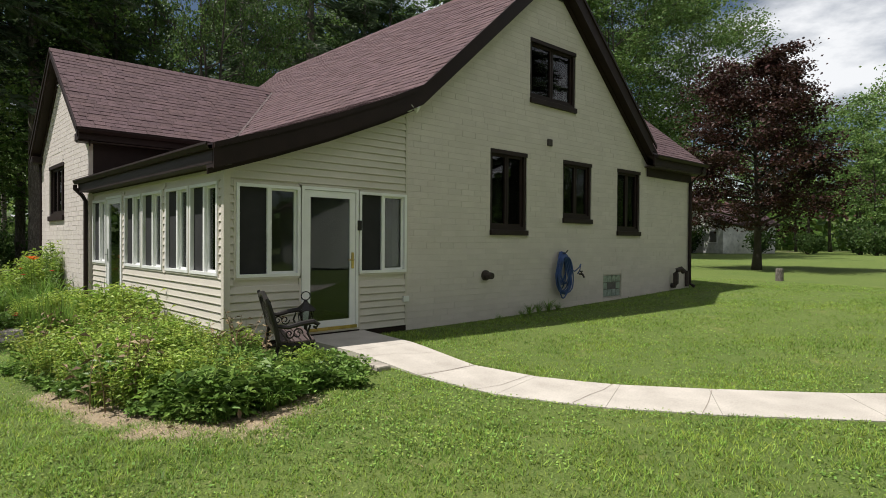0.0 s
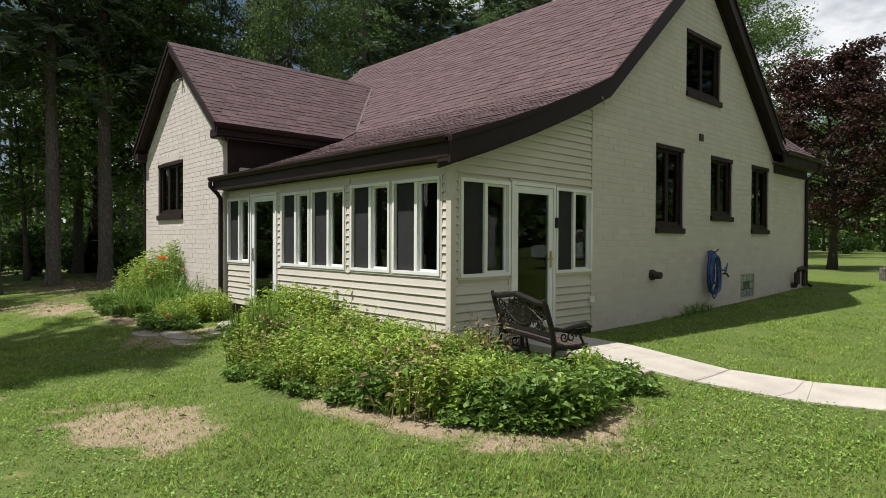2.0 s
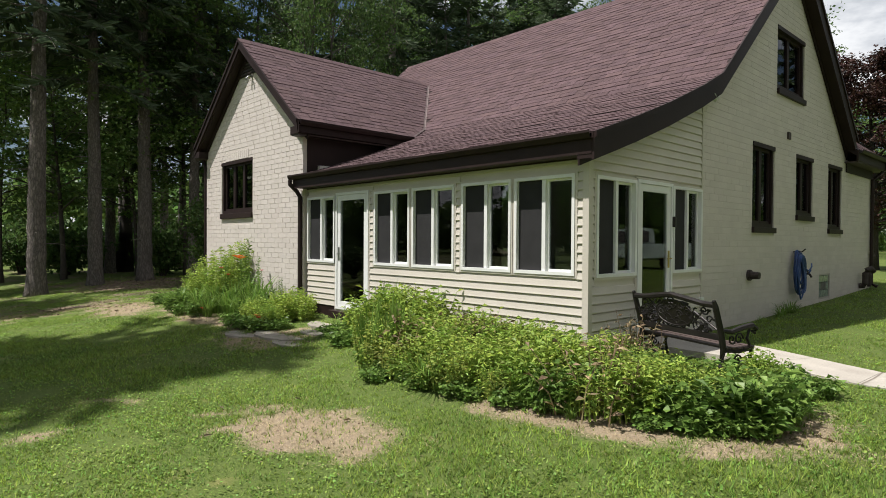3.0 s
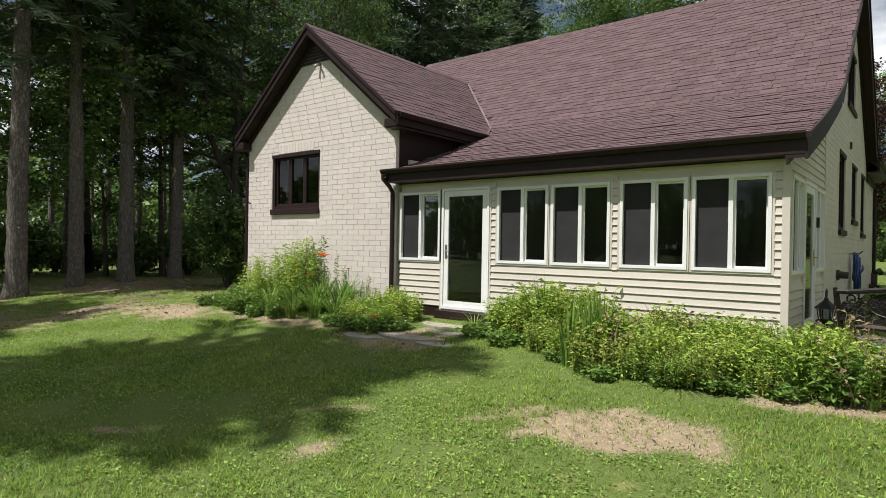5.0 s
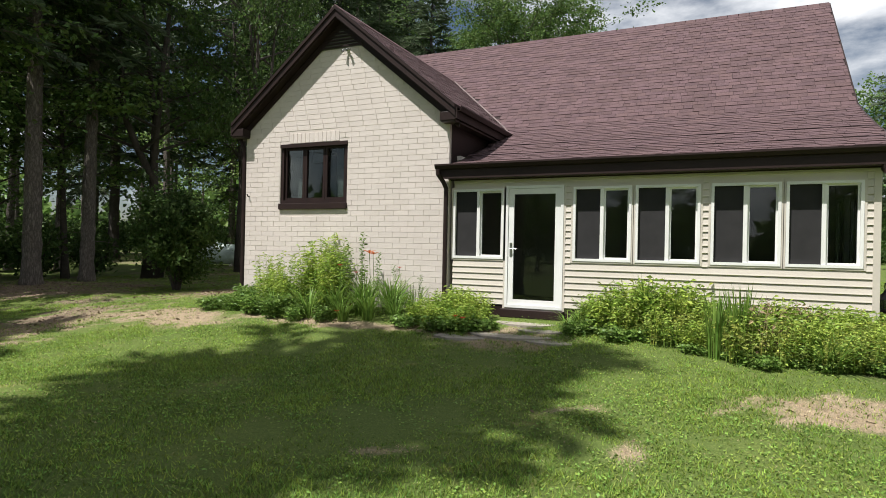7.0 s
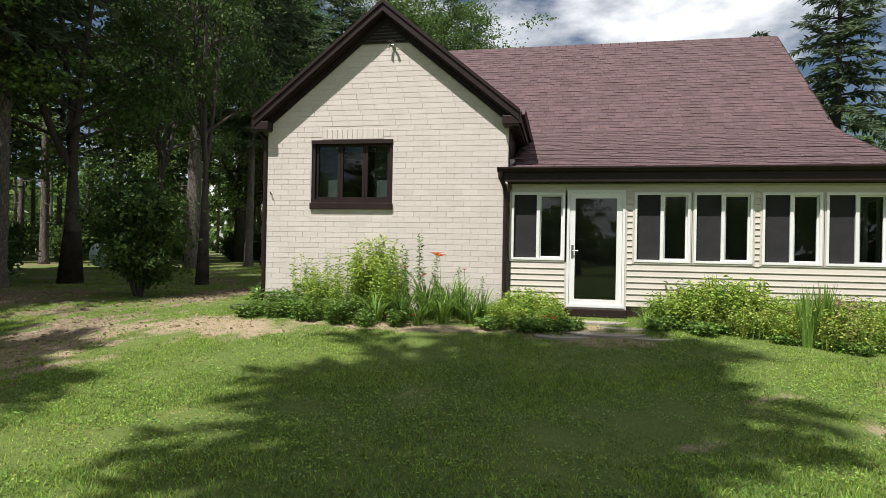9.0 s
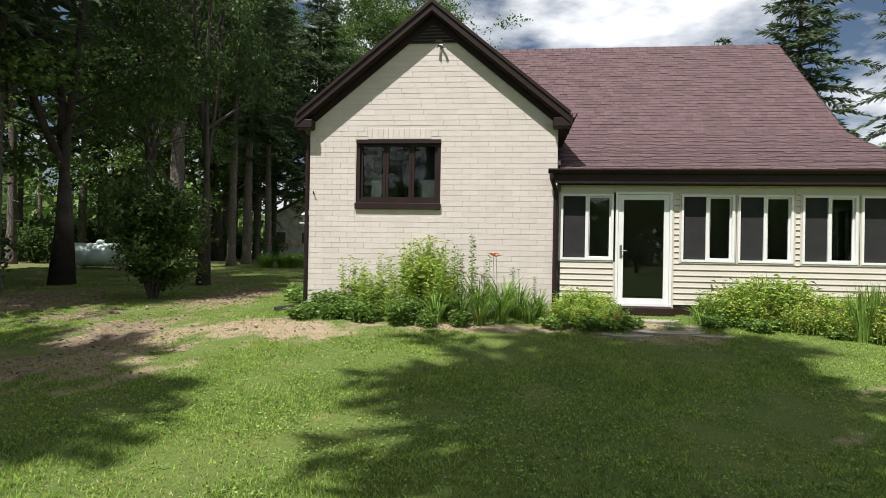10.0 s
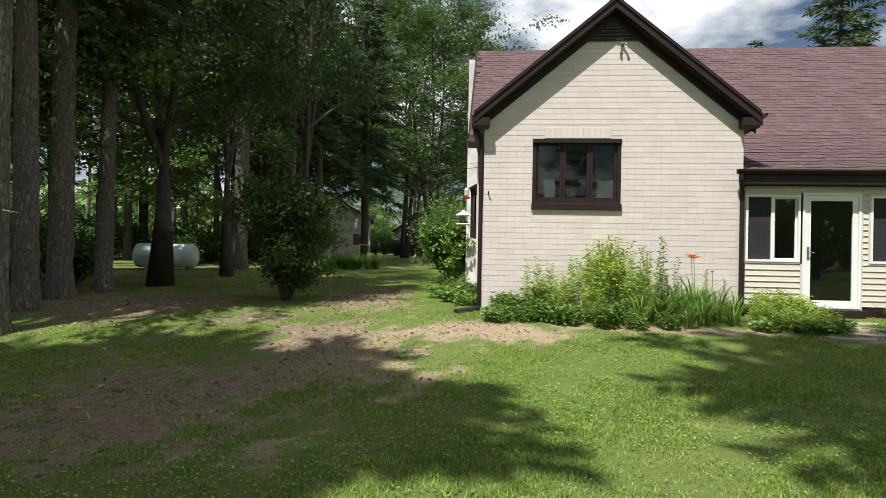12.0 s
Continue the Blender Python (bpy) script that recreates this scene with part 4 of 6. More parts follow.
part("vent_pipe", tube([(0.02, 12.05, 0.66), (0.1, 12.05, 0.66), (0.14, 12.05, 0.72), (0.14, 12.05, 0.98), (0.17, 12.05, 1.06), (0.24, 12.12, 1.1), (0.28, 12.2, 1.02)], 0.07, 10), M_RUST, house, "bent dark vent pipe")
part("meter_stub", box((0.012, 12.82, 0.6), (0.09, 12.93, 1.02), 0.01), M_RUST, house)
bm = tube([(0.0, 7.86, 1.09), (0.09, 7.86, 1.09), (0.13, 7.86, 1.02)], [0.018, 0.022, 0.02], 8)
add_tube(bm, [(0.06, 7.86, 1.09), (0.06, 7.86, 1.15)], 0.012, 6)
add_tube(bm, [(0.06, 7.82, 1.15), (0.06, 7.9, 1.15)], 0.014, 6)
part("faucet", bm, M_RUST, house, "outdoor tap")



# ---- the walk: poured slabs from the side door ----
P_SOUTH = [(0.03, 1.05), (1.2, 1.12), (2.47, 1.16), (3.5, 1.3), (4.5, 1.72), (5.35, 2.28), (6.45, 3.2), (8.1, 4.8), (10.2, 7.0)]
P_NORTH = [(0.03, 2.15), (1.2, 2.14), (2.5, 2.02), (3.3, 2.22), (4.12, 2.62), (4.85, 3.15), (5.85, 3.98), (7.35, 5.55), (9.35, 7.8)]
path_walk = tagged(new("pavement"), "curved pale concrete garden walk with cracked slabs", "path", kind="structure")


def walk_z(x, y):
    return max(gz(x, y) + 0.012, float(np.interp(x, [0, 1.3, 2.5, 3.6], [0.42, 0.38, 0.28, 0.0])))


for i in range(len(P_SOUTH) - 1):
    n = 4
    top_s, top_n = [], []
    for k in range(n + 1):
        f = (k + (0.008 if k == 0 else -0.008 if k == n else 0)) / n
        ps = Vector(P_SOUTH[i]).lerp(Vector(P_SOUTH[i + 1]), f)
        pn = Vector(P_NORTH[i]).lerp(Vector(P_NORTH[i + 1]), f)
        top_s.append((ps.x, ps.y, walk_z(ps.x, ps.y)))
        top_n.append((pn.x, pn.y, walk_z(pn.x, pn.y)))
    bm = bmesh.new()
    tv = [[bm.verts.new(p), bm.verts.new(q)] for p, q in zip(top_s, top_n)]
    bv = [[bm.verts.new((p[0], p[1], p[2] - 0.14)), bm.verts.new((q[0], q[1], q[2] - 0.14))] for p, q in zip(top_s, top_n)]
    for k in range(n):
        bm.faces.new((tv[k][0], tv[k + 1][0], tv[k + 1][1], tv[k][1]))
        bm.faces.new((tv[k][0], bv[k][0], bv[k + 1][0], tv[k + 1][0]))
        bm.faces.new((tv[k][1], tv[k + 1][1], bv[k + 1][1], bv[k][1]))
    for k in (0, n):
        bm.faces.new((tv[k][0], tv[k][1], bv[k][1], bv[k][0]))
    bmesh.ops.recalc_face_normals(bm, faces=bm.faces)
    part("slab", bm, M_CONCRETE, path_walk)

M_CRACK = material("crack_dirt", (0.27, 0.23, 0.19), 0.9, 0.2, 6, 60, 0.1)
for k, line in enumerate((((1.55, 1.14), (1.6, 1.5), (1.72, 1.75), (1.8, 2.08)), ((3.25, 1.27), (3.3, 1.6), (3.22, 2.2)), ((4.2, 1.62), (4.14, 2.0), (4.12, 2.3), (4.05, 2.58)), ((5.2, 2.2), (5.08, 2.6), (4.9, 3.1)), ((2.5, 1.17), (2.52, 1.6), (2.51, 2.01)))):
    bm = bmesh.new()
    w = 0.01 if k == 4 else 0.003
    prev = None
    for (x, y) in line:
        z = walk_z(x, y) + 0.003
        cur = (bm.verts.new((x - w, y, z)), bm.verts.new((x + w, y + 0.004, z)))
        if prev:
            bm.faces.new((prev[0], prev[1], cur[1], cur[0]))
        prev = cur
    part("crack", bm, M_CRACK, path_walk)

# worn flagstones before the front door
for k, (x, y, r, turn) in enumerate(((-4.85, -1.45, 0.5, 0.2), (-4.9, -0.55, 0.42, 0.9), (-5.5, -1.75, 0.35, 1.4), (-4.2, -1.65, 0.33, 0.4), (-4.5, -1.0, 0.3, 2.0))):
    rng = random.Random(70 + k)
    poly = [(x + r * rng.uniform(0.8, 1.15) * 1.25 * math.cos(a + turn), y + r * rng.uniform(0.75, 1.1) * 0.75 * math.sin(a + turn)) for a in [2 * math.pi * j / 8 for j in range(8)]]
    z = gz(x, y)
    ob = part("flagstone", prism(poly, "z", z - 0.05, z + 0.01), M_STONE)
    tagged(ob, "worn grey flagstone sunk in the soil by the door", "paving stone", "flagstones by the front door")
for k, (x, y) in enumerate(((1.75, 0.95), (1.95, 1.0))):
    z = gz(x, y)
    ob = part("edging_stone", box((x - 0.16, y - 0.09, z - 0.05), (x + 0.12, y + 0.09, z + 0.05), 0.02), M_STONE)
    tagged(ob, "flat grey edging stone in the grass by the bench", "stone", "edging stones")


# ---- garden bench ----
def scroll(bm, start, radius, turns, direction, plane, thick=0.008):
    pts = []
    for i in range(18):
        t = i / 17
        a = direction * turns * 2 * math.pi * t
        r = radius * (1 - 0.75 * t)
        u, v = r * math.cos(a) - radius, r * math.sin(a)
        pts.append(Vector(start) + plane[0] * u + plane[1] * v)
    add_tube(bm, pts, thick, 5)


def garden_bench():
    b = thing("garden_bench", "dark bench with cast iron scrolls and brown wooden slats beside flowers", "bench")
    X, Y, Z = Vector((1, 0, 0)), Vector((0, 1, 0)), Vector((0, 0, 1))
    for s in (-1, 1):
        x = s * 0.6
        bm = bmesh.new()
        add_tube(bm, [(x, -0.12, 0.0), (x, -0.04, 0.2), (x, 0.0, 0.4), (x, -0.05, 0.62), (x, -0.13, 0.86), (x, -0.16, 0.93)], [0.026, 0.032, 0.036, 0.036, 0.034, 0.022], 7)
        add_tube(bm, [(x, 0.5, 0.0), (x, 0.46, 0.12), (x, 0.42, 0.26), (x, 0.46, 0.38)], [0.022, 0.018, 0.02, 0.022], 7)
        add_tube(bm, [(x, 0.0, 0.38), (x, 0.25, 0.36), (x, 0.47, 0.39)], 0.022, 7)
        add_tube(bm, [(x, -0.04, 0.6), (x, 0.12, 0.58), (x, 0.3, 0.62), (x, 0.46, 0.64), (x, 0.53, 0.6), (x, 0.5, 0.56), (x, 0.46, 0.58)], [0.024, 0.028, 0.032, 0.034, 0.03, 0.022, 0.016], 7)
        add_tube(bm, [(x, 0.44, 0.4), (x, 0.38, 0.5), (x, 0.42, 0.6)], 0.016, 6)
        add_tube(bm, [(x, 0.0, 0.12), (x, 0.2, 0.2), (x, 0.45, 0.14)], 0.014, 6)
        scroll(bm, (x, 0.32, 0.5), 0.07, 1.3, s, (Y, Z), 0.01)
        scroll(bm, (x, 0.2, 0.5), 0.06, 1.2, -s, (Y, Z), 0.01)
        scroll(bm, (x, 0.3, 0.26), 0.07, 1.2, s, (Y, Z), 0.01)
        part("side_frame", bm, M_IRON, b, "black cast iron side with scrolls")
    for k in range(5):
        y = 0.03 + k * 0.095
        part("seat_slat", box((-0.62, y, 0.395 - 0.01 * math.sin(k * 0.8)), (0.62, y + 0.075, 0.418 - 0.01 * math.sin(k * 0.8)), 0.005), M_BENCHWOOD, b)
    bm = bmesh.new()
    crest = [(-0.6, -0.135, 0.88), (-0.45, -0.135, 0.88), (-0.25, -0.14, 0.91), (0.0, -0.145, 0.945), (0.25, -0.14, 0.91), (0.45, -0.135, 0.88), (0.6, -0.135, 0.88)]
    add_tube(bm, crest, 0.034, 7)
    part("crest_rail", bm, M_IRON, b)
    part("lower_rail", box((-0.6, -0.055, 0.49), (0.6, -0.03, 0.56), 0.005), M_IRON, b)
    # pierced oval relief in the middle of the back
    bm = bmesh.new()
    rim = [Vector((0.27 * math.cos(2 * math.pi * k / 24), -0.092 - 0.035 * math.sin(2 * math.pi * k / 24), 0.725 + 0.15 * math.sin(2 * math.pi * k / 24))) for k in range(25)]
    add_tube(bm, rim, 0.014, 6)
    front = [bm.verts.new(p + Y * 0.006) for p in rim[:24]]
    rear = [bm.verts.new(p - Y * 0.006) for p in rim[:24]]
    bm.faces.new(front)
    bm.faces.new(rear[::-1])
    part("medallion", bm, M_IRON, b, "oval cast iron relief")
    bm = bmesh.new()
    rng = random.Random(9)
    tilt = (Z + Y * -0.26).normalized()
    for i in range(44):
        x = -0.54 + 1.08 * i / 43 + rng.uniform(-0.02, 0.02)
        f = rng.uniform(0.05, 0.98)
        p = Vector((x, -0.05 - 0.085 * f, 0.56 + 0.32 * f))
        scroll(bm, p, rng.uniform(0.04, 0.085), rng.uniform(0.8, 1.4), rng.choice((-1, 1)), (X, tilt), 0.01)
        v = [bm.verts.new(p + X * a * 0.035 + tilt * c * 0.035 + Y * 0.004) for a, c in ((-1, 0), (-0.3, 0.6), (1, 0.4), (0.6, -0.5))]
        bm.faces.new(v)
    part("lattice_panel", bm, M_IRON, b, "cast iron vine lattice")
    part("vine_stem", tube([(-0.58, -0.06, 0.58), (-0.3, -0.1, 0.76), (0, -0.07, 0.66), (0.3, -0.11, 0.78), (0.58, -0.06, 0.6)], 0.01, 6), M_IRON, b)
    return b


bench = garden_bench()
bench.location, bench.rotation_euler = (1.08, 0.12, gz(1.08, 0.3)), (0, 0, radians(-22))
bench.scale = (1.0, 0.8, 0.9)

lantern = thing("garden_lantern", "black metal lantern with a ring handle beside the bench", "lantern", (0.3, 1.0, gz(0.3, 1.0)))
lantern.scale = (1, 1, 0.82)
part("post", lathe([(0.1, 0.0), (0.1, 0.03), (0.03, 0.06), (0.025, 0.36), (0.06, 0.4)], sides=10), M_IRON, lantern)
part("base", lathe([(0.11, 0.4), (0.12, 0.42), (0.1, 0.44)], sides=6), M_IRON, lantern)
for k in range(6):
    a = math.pi / 3 * k
    part("bar", tube([(0.085 * math.cos(a), 0.085 * math.sin(a), 0.44), (0.105 * math.cos(a), 0.105 * math.sin(a), 0.62)], 0.007, 5), M_IRON, lantern)
part("glass", lathe([(0.07, 0.44), (0.09, 0.62)], sides=12), M_GLASS, lantern)
part("roof", lathe([(0.14, 0.62), (0.13, 0.64), (0.06, 0.72), (0.03, 0.76), (0.02, 0.8)], sides=6), M_IRON, lantern)
part("ring", tube([(0.0, 0.07 * math.sin(2 * math.pi * k / 14), 0.86 + 0.07 * math.cos(2 * math.pi * k / 14)) for k in range(15)], 0.009, 6), M_IRON, lantern)

hose = thing("garden_hose", "coiled blue garden hose hung on the wall", "hose", (0.03, 7.12, 1.05))
bm = bmesh.new()
rng = random.Random(4)
pts = []
for k in range(16):
    w, hgt, cy = rng.uniform(0.1, 0.25), rng.uniform(0.28, 0.45), rng.uniform(-0.08, 0.08)
    pts += [(0.05 + 0.007 * k + 0.012 * math.sin(a * 3 + k), cy + w * math.sin(a) * (1 - 0.3 * math.cos(a)), 0.1 + 0.43 - hgt + hgt * math.cos(a) - 0.008 * k) for a in [2 * math.pi * j / 20 for j in range(20)]]
add_tube(bm, pts, 0.014, 6)
part("coil", bm, M_HOSE, hose, smooth_shade=True)
part("loose_end", tube([(0.12, 0.1, 0.2), (0.18, 0.28, 0.12), (0.19, 0.42, 0.2), (0.16, 0.52, 0.26), (0.15, 0.5, 0.12), (0.13, 0.45, 0.06)], 0.014, 6), M_HOSE, hose)
part("hook", tube([(-0.02, 0, 0.5), (0.14, 0, 0.5), (0.2, 0, 0.56)], 0.012, 6), M_IRON, hose)


# ---- trees ----
GOLD = 2.39996


def pts_array(ps):
    return np.array([tuple(p) for p in ps])


def broadleaf_parts(seed, h, base, r, tr, leaves, size, stems=1, spread=0.5, limbs=16, fork=0.0, cone=0.0, clump=16):
    """Trunk with limbs, and leaves in flat clumps on the twigs, of a broad-leaved tree. fork: height where the stems part; cone: how far the crown narrows upwards."""
    rng = np.random.default_rng(seed)
    bm = bmesh.new()
    tips = []
    top = h * 0.86
    for s in range(stems):
        lean = rng.normal(0, 0.03 if stems == 1 else 0.09, 2)
        off = rng.normal(0, 0.0 if stems == 1 else tr * 0.9, 2)
        zs = np.concatenate([np.linspace(-0.2, fork, 3)[:-1], np.linspace(fork, top, 9)]) if fork else np.linspace(-0.2, top, 9)
        last = len(zs) - 1
        axis, rad = [], []
        for i, z in enumerate(zs):
            away = max(z - fork, 0)
            o = off * (min(away / 2.0, 1) if fork else 1)
            axis.append(Vector((o[0] + lean[0] * away + 0.08 * math.sin(z * 0.5 + (s if away else 0)), o[1] + lean[1] * away + 0.08 * math.cos(z * 0.4 + (s if away else 0)), z)))
            thick = tr * (1.45 if i == 0 else 1.0) * (1 - 0.88 * (max(z, 0) / top) ** 1.1)
            rad.append(thick if fork and z < fork else thick / math.sqrt(stems))
        add_tube(bm, axis, rad, 8)
        k = limbs // stems
        for i in range(k):
            f = (base / top) + (1 - base / top) * (i + 0.5) / k
            z = f * top
            j0 = max(j for j in range(last) if zs[j] <= z)
            p0 = axis[j0].lerp(axis[j0 + 1], (z - zs[j0]) / (zs[j0 + 1] - zs[j0]))
            t = (z - base) / (h - base)
            round_form = 0.45 + 1.0 * math.sin(math.pi * min(1, 0.12 + 0.85 * t)) ** 0.8
            reach = r * (round_form * (1 - cone) + 1.55 * (1.02 - t) * cone) * 0.75 * rng.uniform(0.7, 1.25)
            az = i * GOLD + s * 2 + rng.uniform(-0.4, 0.4)
            el = rng.uniform(0.2, 0.55) + 0.5 * t
            d = Vector((math.cos(az) * math.cos(el), math.sin(az) * math.cos(el), math.sin(el)))
            p1 = p0 + d * reach * 0.5 + Vector((0, 0, -0.04 * reach))
            p2 = p0 + d * reach + Vector((0, 0, -0.14 * reach))
            r0 = max(rad[j0] * 0.5, 0.02)
            add_tube(bm, [p0, p1, p2], [r0, r0 * 0.6, r0 * 0.2], 5, caps=False)
            for j in range(5):
                u = rng.uniform(0.35, 1.0)
                q = p0.lerp(p2, u)
                dd = (d + Vector(rng.normal(0, 0.6, 3))).normalized() * reach * rng.uniform(0.25, 0.5)
                e = q + dd
                add_tube(bm, [q, e], [r0 * 0.3, r0 * 0.08], 4, caps=False)
                tips.append((q, e))
            tips.append((p1, p2))
    tips.append((axis[-3], axis[-1]))
    a, b = pts_array([t[0] for t in tips]), pts_array([t[1] for t in tips])
    groups = leaves // clump
    pick = rng.integers(0, len(tips), groups)
    u = rng.uniform(0.25, 1.12, groups)[:, None]
    c = a[pick] * (1 - u) + b[pick] * u + rng.normal(0, 1, (groups, 3)) * np.array([1, 1, 0.5]) * spread
    wide = rng.uniform(0.6, 1.4, groups) * size * 1.9
    n = groups * clump
    lc = np.repeat(c, clump, 0) + rng.normal(0, 1, (n, 3)) * np.array([1, 1, 0.3]) * np.repeat(wide, clump)[:, None]
    d = rng.normal(0, 1, (n, 3)) * np.array([1, 1, 0.5]) + np.array([0, 0, -0.3])
    v, f = leaf_arrays(rng, lc, d, size, size * 0.75, 0.4, flat=0.4)
    return bm, v, f


def conifer_parts(seed, h, base, r, tr, step, per, spray, ragged=0.25, dead=True, droop=0.35, wide=0.26, dens=9):
    rng = np.random.default_rng(seed)
    bm = bmesh.new()
    hs = np.concatenate([[-0.2, 0.25], np.arange(0.8, h * 0.6, 0.42), np.linspace(h * 0.62, h, 6)])
    axis = [Vector((0.05 * math.sin(z * 0.3 + seed) + rng.normal(0, 0.008), 0.05 * math.cos(z * 0.26) + rng.normal(0, 0.008), z)) for z in hs]
    rad = [tr * (1.45 if z < 0 else 1.15 if z < 0.5 else 1.0) * (1 - 0.93 * max(z / h, 0) ** 1.15) * (1 + (0.07 if k % 2 else -0.03) * (z > 0.5)) for k, z in enumerate(hs)]
    add_tube(bm, axis, rad, 10)
    cs, ds, ls = [], [], []
    z = base
    k = 0
    while z < h * 0.985:
        t = (z - base) / (h - base)
        reach0 = r * (1 - t) ** 0.75 * (0.75 if t < 0.08 else 1.0) + 0.25
        for i in range(per):
            az = i * 2 * math.pi / per + k * 0.9 + rng.uniform(-0.35, 0.35)
            reach = reach0 * rng.uniform(1 - ragged * 1.6, 1 + ragged)
            el = 0.35 * t + rng.uniform(-0.15, 0.1)
            d = Vector((math.cos(az), math.sin(az), el))
            side = Vector((-math.sin(az), math.cos(az), 0))
            p0 = Vector((0, 0, z))
            zz = lambda u: -droop * reach * u * u * (1 - t)
            pts = [p0 + d * reach * u + Vector((0, 0, zz(u))) for u in (0, 0.35, 0.7, 1.0)]
            add_tube(bm, pts, [0.03 + 0.02 * (1 - t), 0.022, 0.014, 0.005], 4, caps=False)
            m = max(5, int(reach * dens))
            for u in np.linspace(0.18, 1.0, m):
                c = p0 + d * reach * u + Vector((0, 0, zz(u)))
                for s in (-1, 1):
                    dd = d * 0.6 + side * s * rng.uniform(0.5, 1.1) + Vector((0, 0, rng.uniform(-0.75, 0.15)))
                    cs.append(tuple(c)), ds.append(tuple(dd)), ls.append(spray * (1.15 - 0.6 * u) * rng.uniform(0.7, 1.2))
        z += step * rng.uniform(0.8, 1.2)
        k += 1
    if dead:
        zz0 = base * 0.2
        while zz0 < base:
            az = rng.uniform(0, 6.28)
            L = rng.uniform(0.3, 1.6)
            add_tube(bm, [(0, 0, zz0), (L * 0.6 * math.cos(az), L * 0.6 * math.sin(az), zz0 - 0.02), (L * math.cos(az + 0.2), L * math.sin(az + 0.2), zz0 - 0.1 * L)], [0.02, 0.012, 0.004], 4, caps=False)
            zz0 += rng.uniform(0.15, 0.5)
    cs, ds, ls = np.array(cs), np.array(ds), np.array(ls)
    v, f = leaf_arrays(rng, cs, ds, 1.0, wide, 0.1, flat=0.3)
    # scale each spray about its base
    v = v.reshape(-1, 4, 3)
    v = v[:, :1] + (v - v[:, :1]) * ls[:, None, None]
    return bm, v.reshape(-1, 3), f


def tree(name, label, category, bark, leafmat, parts, at, turn=0.0, size=1.0, group="", tall=1.0):
    bm, v, f = parts
    t = thing(name, label, category, group=group)
    part("trunk", bm, bark, t, smooth_shade=True)
    put("crown", mesh_of("crown", v, f, leafmat), t)
    t.matrix_basis = plant_pose(at, turn, size, tall)
    return t


def plant_pose(at, turn=0.0, size=1.0, tall=1.0):
    return pose(at[0], at[1], gz(at[0], at[1]), 0, 0, turn) @ Matrix.Diagonal((size, size, size * tall, 1))


pine = tree("pine_tree", "tall pine with a bare grey trunk and high needle crown", "pine tree", M_BARKPINE, M_NEEDLE,
            conifer_parts(11, 21, 8.0, 3.4, 0.27, 0.9, 5, 0.7, 0.5, wide=0.24, dens=11), (-21.0, 1.3), group="pines at the edge of the wood")
for x, y, turn, size in ((-21.3, 3.35, 70, 0.85), (-19.4, -2.4, 160, 1.05), (-20.4, -0.55, 250, 0.9), (-22.5, 14.5, 30, 1.25), (-21.2, 17.35, 100, 0.8), (-21.3, 19.3, 10, 0.9), (-20.9, 21.0, 200, 0.75)):
    copy_thing(pine, plant_pose((x, y), turn, size))
far_pine = tree("pine_tree", "slim shaded pine with a pale trunk in the wood", "pine tree", M_BARKPINE, M_NEEDLE,
                conifer_parts(12, 20, 9.5, 2.7, 0.19, 1.3, 4, 1.1, 0.4), (-27.0, 6.0), group="pines in the wood")
spruce = tree("spruce_tree", "dark drooping spruce with a bare foot", "spruce tree", M_BARKDARK, M_NEEDLE,
              conifer_parts(13, 19, 4.4, 3.9, 0.25, 0.7, 6, 0.62, 0.3, dead=False, droop=0.45, wide=0.22, dens=17), (-19.3, 25.0), group="spruces")
maple = tree("maple_tree", "dark trunked maple with a spreading green crown", "maple tree", M_BARKDARK, M_LEAF,
             broadleaf_parts(14, 15, 4.2, 5.0, 0.3, 17000, 0.16, stems=3, spread=0.3, limbs=30, fork=3.6), (-21.2, 5.7), group="maples at the edge of the wood")
tall_maple = tree("maple_tree", "tall broad green maple behind the house", "maple tree", M_BARKDARK, M_LEAFMID,
                  broadleaf_parts(15, 23, 5.5, 7.0, 0.34, 32000, 0.21, stems=3, spread=0.42, limbs=42), (-16.5, 37.0), group="maples behind the house")
red_maple = tree("red_maple", "crimson-leaved maple standing alone in the lawn", "maple tree", M_BARKDARK, M_REDLEAF,
                 broadleaf_parts(16, 12.2, 2.0, 3.9, 0.2, 34000, 0.17, spread=0.22, limbs=56, cone=0.5), (-2.3, 24.4), size=0.82, tall=0.95)
thin_tree = tree("poplar_tree", "slender light green tree at the far field edge", "tree", M_BARKDARK, M_LEAFLIT,
                 broadleaf_parts(17, 19, 4.0, 3.2, 0.17, 4200, 0.3, spread=0.4, limbs=22, clump=10), (-10.0, 75.0), group="trees at the field edge")
understory = tree("young_maple", "young bright green maple among the trunks", "maple tree", M_BARKDARK, M_LEAFLIT,
                  broadleaf_parts(18, 8, 2.2, 3.0, 0.09, 8000, 0.14, spread=0.25, limbs=18), (-24.5, 2.0), group="young maples in the wood")
rng = random.Random(21)
